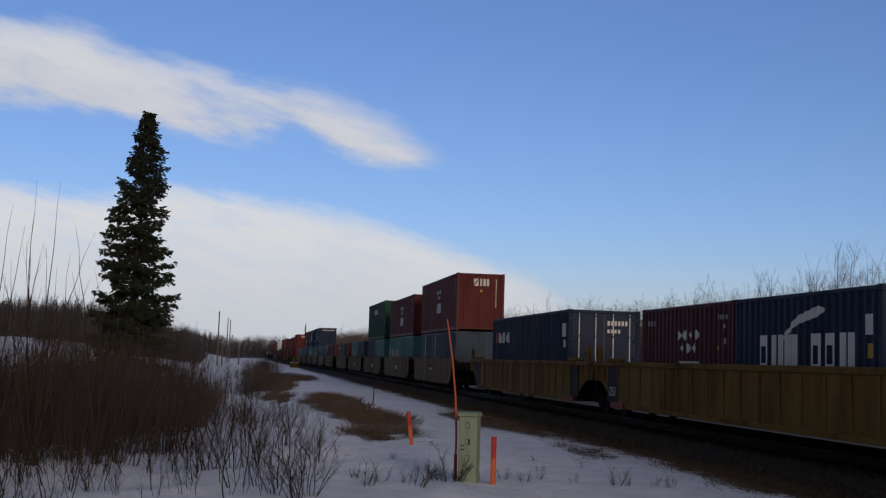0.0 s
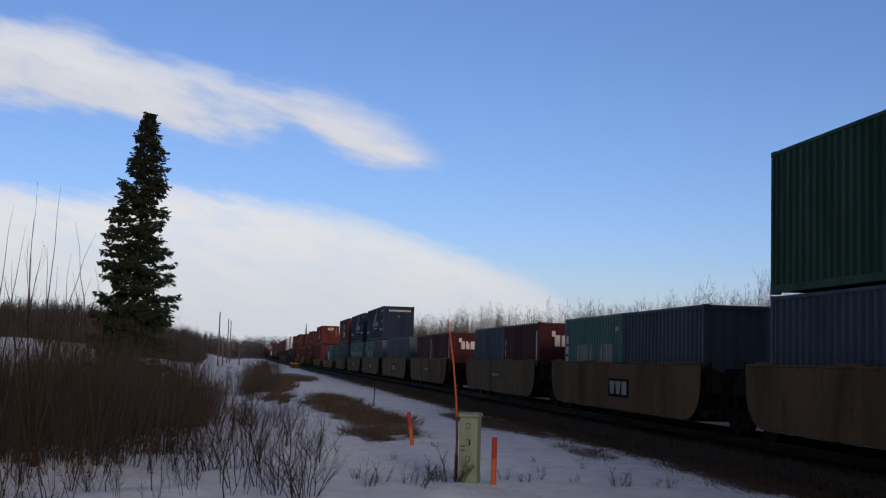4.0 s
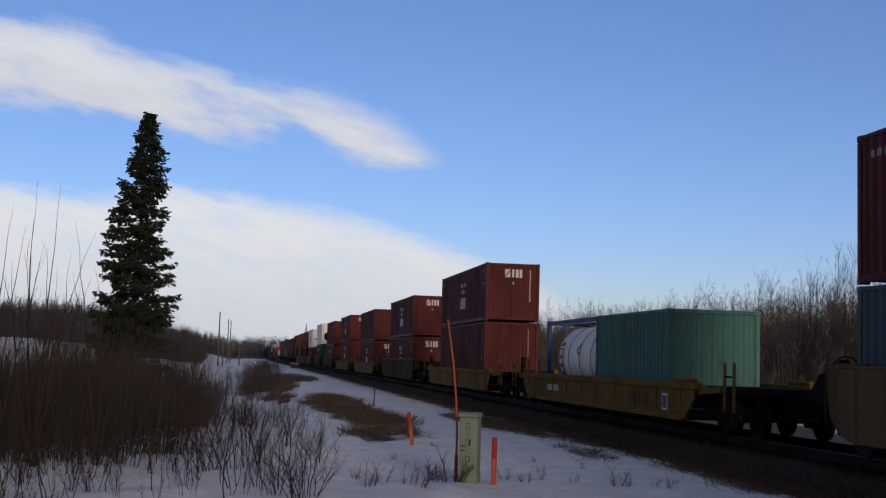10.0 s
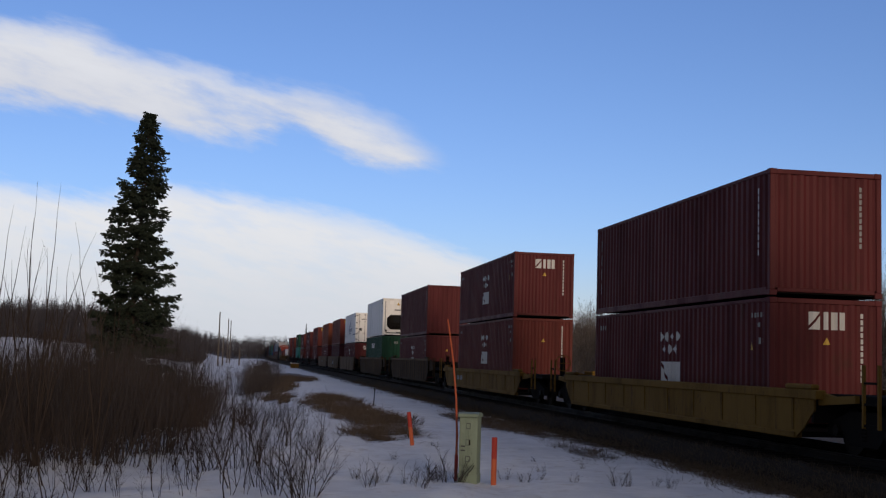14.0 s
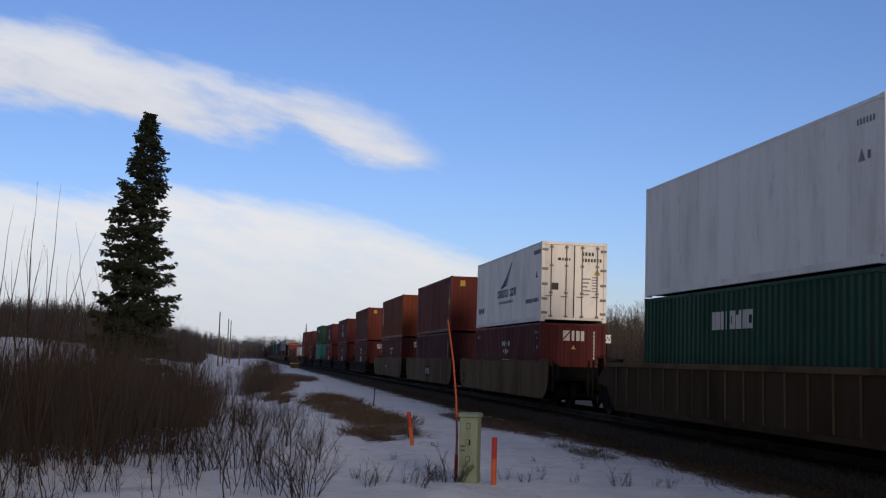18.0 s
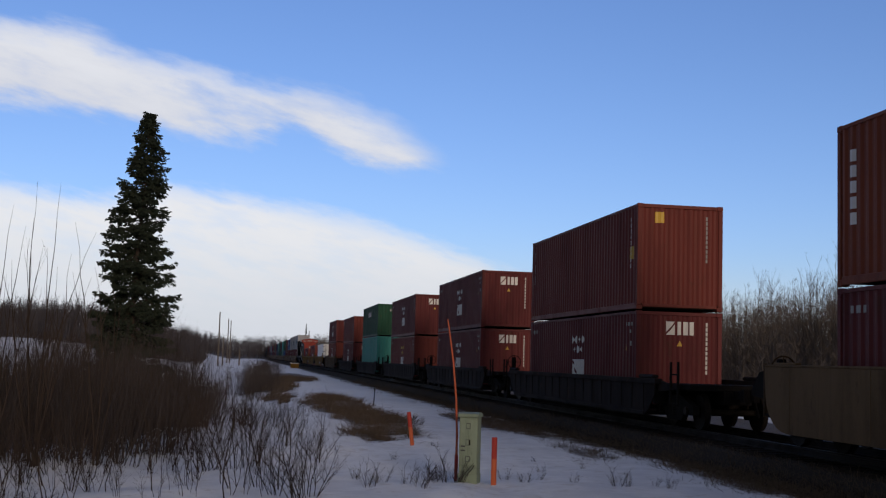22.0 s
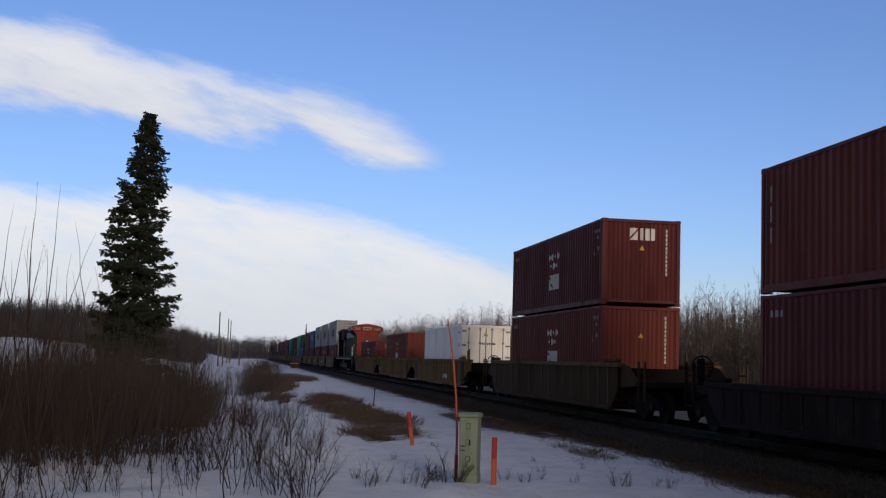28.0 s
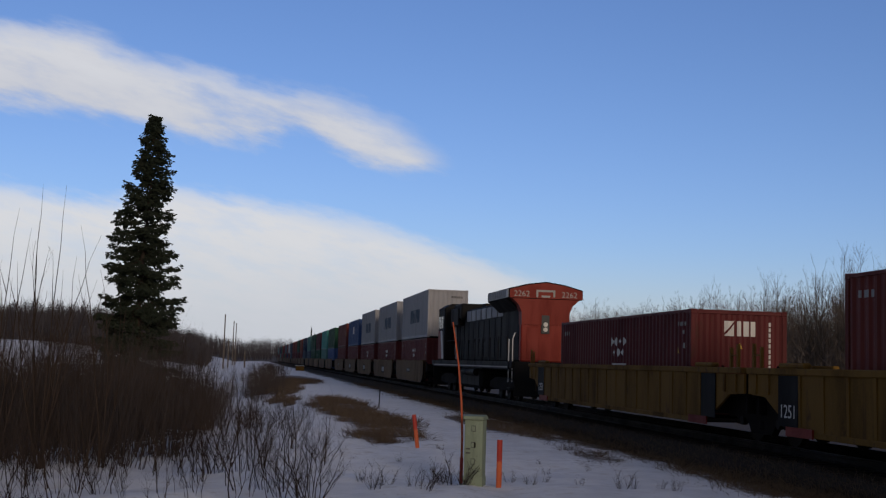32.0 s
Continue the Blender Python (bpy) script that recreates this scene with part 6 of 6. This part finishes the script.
    spots = [(rng.uniform(-7.5, -1.9), rng.uniform(21.5, 25.5), rng.uniform(0.75, 1.15)) for i in range(13)]
    scatter("sapling", whips, spots, "aspen", "upright pale-stemmed sapling before the brush", "sapling", "saplings in the snow")
    spots = []
    while len(spots) < 1500:
        y = 70 + rng.random() ** 0.8 * 172
        x = -2 - 0.03 * y - rng.random() ** 0.9 * 0.24 * y
        open_snow = y > 90 and -0.205 < x / y < -0.166 or y > 140 and -0.068 < x / y < -0.045
        if not open_snow or rng.random() < 0.06:
            spots.append((x, y, rng.uniform(0.6, 1.25)))
    stuff("slope_brush", far_tree(6, 1.9, 24, 1.4, 0.0, 1.3), spots, "twig", "dark leafless brush on the snowy slope", "brush")
    # tall thin stems at the edge of the brush
    def bare_stem(r2, dx, h):
        b = fresh()
        pts = [Vector((r2.uniform(-0.1, 0.1), r2.uniform(-0.15, 0.15), -0.1))]
        dy, bow = r2.uniform(-0.4, 0.4), r2.uniform(-0.16, 0.16)
        for i in range(1, 10):
            k = i / 9
            pts.append(Vector((dx * k ** 1.25 + bow * math.sin(k * math.pi) + r2.uniform(-0.02, 0.02), dy * k, h * k)))
        for i in range(9):
            tube(b, pts[i], pts[i + 1], 0.020 * (1.08 - i / 9), 0.020 * (1.08 - (i + 1) / 9), 5, False)
        for i in range(5):
            k = r2.uniform(0.3, 0.75)
            grow(b, pts[int(k * 9)], (r2.uniform(-0.45, 0.45), r2.uniform(-0.4, 0.4), 1.0), h * r2.uniform(0.10, 0.26), 0.009, 0, r2, 3, 0.3, (2,), 0.35, 0.5)
        return b
    for x, y, tips in ((-3.6, 22.0, ((-0.31, 5.05), (0.33, 4.95), (0.77, 4.15), (-0.10, 4.3), (0.55, 3.7), (-0.55, 3.6), (0.15, 3.5), (0.95, 3.3))),
                       (-4.3, 22.0, ((0.22, 4.5), (0.47, 4.15), (-0.15, 3.9), (0.7, 3.5), (0.1, 3.3))),
                       (-2.6, 22.5, ((-0.6, 4.4), (-0.25, 3.6), (0.1, 3.2)))):
        root = thing("tall_sapling", "tall leafless sapling with bare upright stems", "sapling", "tall saplings")
        r2 = random.Random(int(-x * 100))
        for dx, h in tips:
            part("stem", bare_stem(r2, dx, h), "twig", root)
        root.matrix_basis = pose(x, y, height(x, y), 0, 0, -9)
    # dry weeds and tussocks
    weed = [mesh_of("dry_weed", shrub(90 + i, 0.42, 5, (8, 3), 0.7, 0.0058, 0.06, 0.9, 0.55, 0.3), "willow") for i in range(3)]
    spots = [(6.2, 19.6, 1.1), (6.9, 19.7, 0.8), (7.4, 20.2, 0.6), (7.9, 19.8, 0.6), (5.1, 20.5, 0.7), (5.5, 22, 0.6), (4.55, 20.6, 0.8), (3.3, 20.4, 1.2), (3.2, 20.2, 1.5), (2.2, 19.4, 1.2), (2.6, 19.0, 1.3), (1.9, 20.2, 1.0), (3.4, 20.6, 1.3), (5.9, 24, 0.6), (6.6, 23, 0.5), (7.2, 25, 0.6), (4.4, 27.5, 0.8), (3.0, 24, 0.7), (6.35, 19.5, 1.0), (5.55, 19.9, 0.7), (4.75, 20.1, 0.9), (7.1, 19.4, 0.8), (3.55, 19.9, 1.6), (3.62, 20.05, 1.3), (3.45, 20.2, 1.9), (2.7, 18.6, 1.7), (2.0, 18.9, 1.4), (-3.4, 17.4, 1.2), (-3.1, 17.2, 1.0), (-2.9, 17.8, 1.1), (-3.3, 18.0, 1.3), (-2.6, 17.3, 1.0)]
    scatter("dry_weed", weed, spots, "willow", "small dry brown weed in snow", "weed", "weeds in the snow")
    b = fresh()
    for i in range(13):
        a, q = rng.uniform(0, 6.28), rng.uniform(0, 0.18)
        c = Vector((math.cos(a) * q, math.sin(a) * q, -0.03))
        lean = Vector((math.cos(a) * rng.uniform(0.05, 0.32), math.sin(a) * rng.uniform(0.05, 0.32), rng.uniform(0.18, 0.42)))
        tube(b, c, c + lean * 0.6, 0.008, 0.006, 3, False)
        tube(b, c + lean * 0.6, c + lean + Vector((lean.x * 0.3, lean.y * 0.3, -0.05)), 0.006, 0.002, 3, False)
    spots = []
    while len(spots) < 2900:
        x, y = rng.uniform(-1.5, 10.2), 18 + rng.random() ** 1.6 * 95
        if 9.4 > x and rng.random() < max(0, bareness(x, y) - 0.35) * 1.4:
            spots.append((x, y, rng.uniform(0.5, 1.15) * (0.45 if x > 7.0 else 0.9)))
    strip = []
    while len(strip) < 7500:
        x, y = rng.uniform(7.4, 10.05), 15 + rng.random() ** 1.5 * 90
        if rng.random() < bareness(x, y) ** 1.5:
            strip.append((x, y, rng.uniform(0.28, 0.75)))
    stuff("verge_grass", (b[0][:48], [f for f in b[1] if max(f) < 48]), strip, "weed_straw", "short dull dry grass on the verge beside the track", "grass")
    stuff("dry_grass", b, spots, "straw", "tussocks of dry brown grass standing in snow", "grass")


build_plants()


def build_gravel():
    """Loose stones on the shoulder of the ballast bed, nearest stretch."""
    rng = random.Random(31)
    v, f = fresh()
    for i in range(12000):
        y = 15 + rng.random() ** 1.5 * 60
        x = TRACK - rng.uniform(1.2, 2.6)
        d = TRACK - x
        z = -0.215 if d < 1.45 else max(-0.55, -0.215 - (d - 1.45) * 0.44)
        r = rng.uniform(0.018, 0.042)
        n = len(v)
        for a, b, c in ((1, 0, 0), (-1, 0, 0), (0, 1, 0), (0, -1, 0), (0, 0, 1), (0, 0, -1)):
            k = r * rng.uniform(0.7, 1.3)
            v.append((x + a * k, y + b * k, z + c * k * 0.8 + 0.01))
        f += [(n, n + 2, n + 4), (n + 2, n + 1, n + 4), (n + 1, n + 3, n + 4), (n + 3, n, n + 4), (n + 2, n, n + 5), (n + 1, n + 2, n + 5), (n + 3, n + 1, n + 5), (n, n + 3, n + 5)]
    me = bpy.data.meshes.new("gravel")
    me.from_pydata(v, [], f)
    me.materials.append(M["ballast"])
    tagged(new("gravel", me), "loose dark crushed stone on the track's shoulder", "gravel", kind="stuff")


build_gravel()


# ---- lineside things ----
def build_lineside():
    gx, gy = 3.78, 20.0
    g = height(gx, gy)
    cab = thing("utility_cabinet", "pale green metal utility cabinet standing in snow", "utility cabinet")
    part("body", box(fresh(), -0.19, 0.19, -0.17, 0.17, 0.0, 1.13), "cabinet", cab, bevel=0.015)
    lid = slab(fresh(), 0, [(-0.21, 1.132), (0.21, 1.132), (0.21, 1.175), (0.03, 1.215), (-0.21, 1.19)], -0.215, 0.215)
    part("lid", lid, "cabinet", cab, bevel=0.008)
    door = part("door", box(fresh(), 0.005, 0.185, -0.182, -0.172, 0.30, 1.10), "cabinet", cab, bevel=0.004)
    part("door", box(fresh(), -0.185, -0.005, -0.182, -0.172, 0.30, 1.10), "cabinet", cab, bevel=0.004)
    part("latch", box(fresh(), 0.02, 0.05, -0.195, -0.182, 0.66, 0.74), "wheel", door)
    part("skirt", box(fresh(), -0.2, 0.2, -0.18, 0.18, -0.1, 0.16), "cabinet", cab, bevel=0.01)
    part("label_plate", box(fresh(), -0.15, -0.08, -0.186, -0.182, 0.86, 1.0), "cabinet", cab)
    for z in (0.42, 0.70, 0.98):
        hinge = part("hinge_plate", box(fresh(), -0.045, 0.045, -0.188, -0.1825, z - 0.05, z + 0.05), "mark_dark", cab)
        part("hinge_cover", box(fresh(), -0.035, 0.035, -0.192, -0.1885, z - 0.04, z + 0.04), "cabinet", hinge)
    for z in (0.55, 0.62):
        part("label_bar", box(fresh(), -0.15, -0.06, -0.186, -0.182, z, z + 0.025), "mark_dark", cab)
    cab.matrix_basis = pose(gx, gy, g, 0, 0, -24) @ Matrix.Diagonal((0.82, 0.82, 0.97, 1))
    for x, y, tall, lean in ((4.125, 19.65, 0.79, 0.0), (3.86, 27.56, 0.76, -8.0)):
        post = thing("marker_post", "short orange plastic marker post with a red top", "marker post", "orange marker posts")
        k = 0.045
        part("shaft", slab(fresh(), 2, [(-k, -0.012), (-0.02, -0.028), (0.02, -0.028), (k, -0.012), (k, 0.0), (0.018, -0.012), (-0.018, -0.012), (-k, 0.0)], -0.1, tall * 0.55), "marker_orange", post)
        part("tip", slab(fresh(), 2, [(-k, -0.012), (-0.02, -0.028), (0.02, -0.028), (k, -0.012), (k, 0.0), (0.018, -0.012), (-0.018, -0.012), (-k, 0.0)], tall * 0.55, tall), "marker_tip", post)
        post.matrix_basis = pose(x, y, height(x, y), 0, lean, 0)
    whip = thing("snow_stake", "tall thin orange flexible stake beside the cabinet", "stake")
    pts = [(0.03, 0, -0.1), (0.03, 0, 0.8), (0.0, 0, 1.4), (-0.07, 0, 2.05), (-0.15, 0, 2.55), (-0.19, 0, 2.78)]
    v, f = fresh()
    for i, (x, y, z) in enumerate(pts):
        r = 0.022 - i * 0.002
        v += [(x + r * math.cos(k * math.pi / 4), y + r * math.sin(k * math.pi / 4), z) for k in range(8)]
    f += [(8 * i + k, 8 * i + (k + 1) % 8, 8 * i + 8 + (k + 1) % 8, 8 * i + 8 + k) for i in range(5) for k in range(8)]
    f += [tuple(range(7, -1, -1)), tuple(range(40, 48))]
    part("rod", (v, f), "marker_orange", whip)
    part("sleeve", tube(fresh(), (0.03, 0, -0.05), (0.03, 0, 0.45), 0.03, 0.03, 8), "marker_tip", whip)
    whip.matrix_basis = pose(3.63, 20.6, height(3.63, 20.6))
    stub = thing("fence_post", "thin dark steel post in the snowy bank", "post")
    part("rod", tube(fresh(), (0, 0, -0.2), (0, 0, 0.8), 0.025, 0.022, 6), "black", stub)
    part("foot", tube(fresh(), (0, 0, -0.02), (0, 0, 0.02), 0.05, 0.045, 8), "black", stub)
    stub.matrix_basis = pose(5.5, 51.6, height(5.5, 51.6), 0, 2, 0)
    # whistle post beyond the track
    w = thing("whistle_post", "white square sign with a black letter on a steel post", "railway sign")
    gz = height(21.6, 70)
    part("post", box(fresh(), -0.04, 0.04, 0.0, 0.06, gz - 0.3, 3.2), "wheel", w)
    part("plate", box(fresh(), -0.25, 0.25, -0.02, -0.002, 2.82, 3.32), "sign_white", w, bevel=0.005)
    text_part("W", w, (-0.17, -0.024, 2.93), 0.42, "mark_dark", "face", "letter")
    w.matrix_basis = pose(21.45, 70, 0, 0, 0, -17)
    # poles in the valley
    for x, y, tall in ((-5.6, 250, 11.0), (-5.0, 330, 12.0), (-4.6, 350, 12.0), (-4.9, 262, 6.0), (-1.2, 230, 3.2)):
        z = height(x, y)
        pole = thing("utility_pole", "weathered grey timber utility pole", "pole", "poles in the valley")
        part("pole", tube(fresh(), (0, 0, -1), (0, 0, tall), 0.16, 0.11, 8), "pole", pole)
        part("cap", tube(fresh(), (0, 0, tall), (0, 0, tall + 0.12), 0.12, 0.05, 8), "pole", pole)
        pole.matrix_basis = pose(x, y, z)
    hut = thing("trackside_box", "small yellow equipment box beside the far track", "equipment box")
    part("body", box(fresh(), -0.7, 0.7, -0.5, 0.5, 0.0, 0.8), "yellow", hut, bevel=0.03)
    part("lid", box(fresh(), -0.75, 0.75, -0.55, 0.55, 0.802, 0.88), "white", hut, bevel=0.02)
    hut.matrix_basis = pose(8.2, 205, height(8.2, 205))


build_lineside()


# ---- what moves ----
def motions():
    times = [0.0] + [2.0 * i for i in range(1, 16)] + [32.0]
    for ob, s, z in MOVERS:
        walk(ob, [(t, pose(TRACK, s - travel(t), z)) for t in times])


motions()
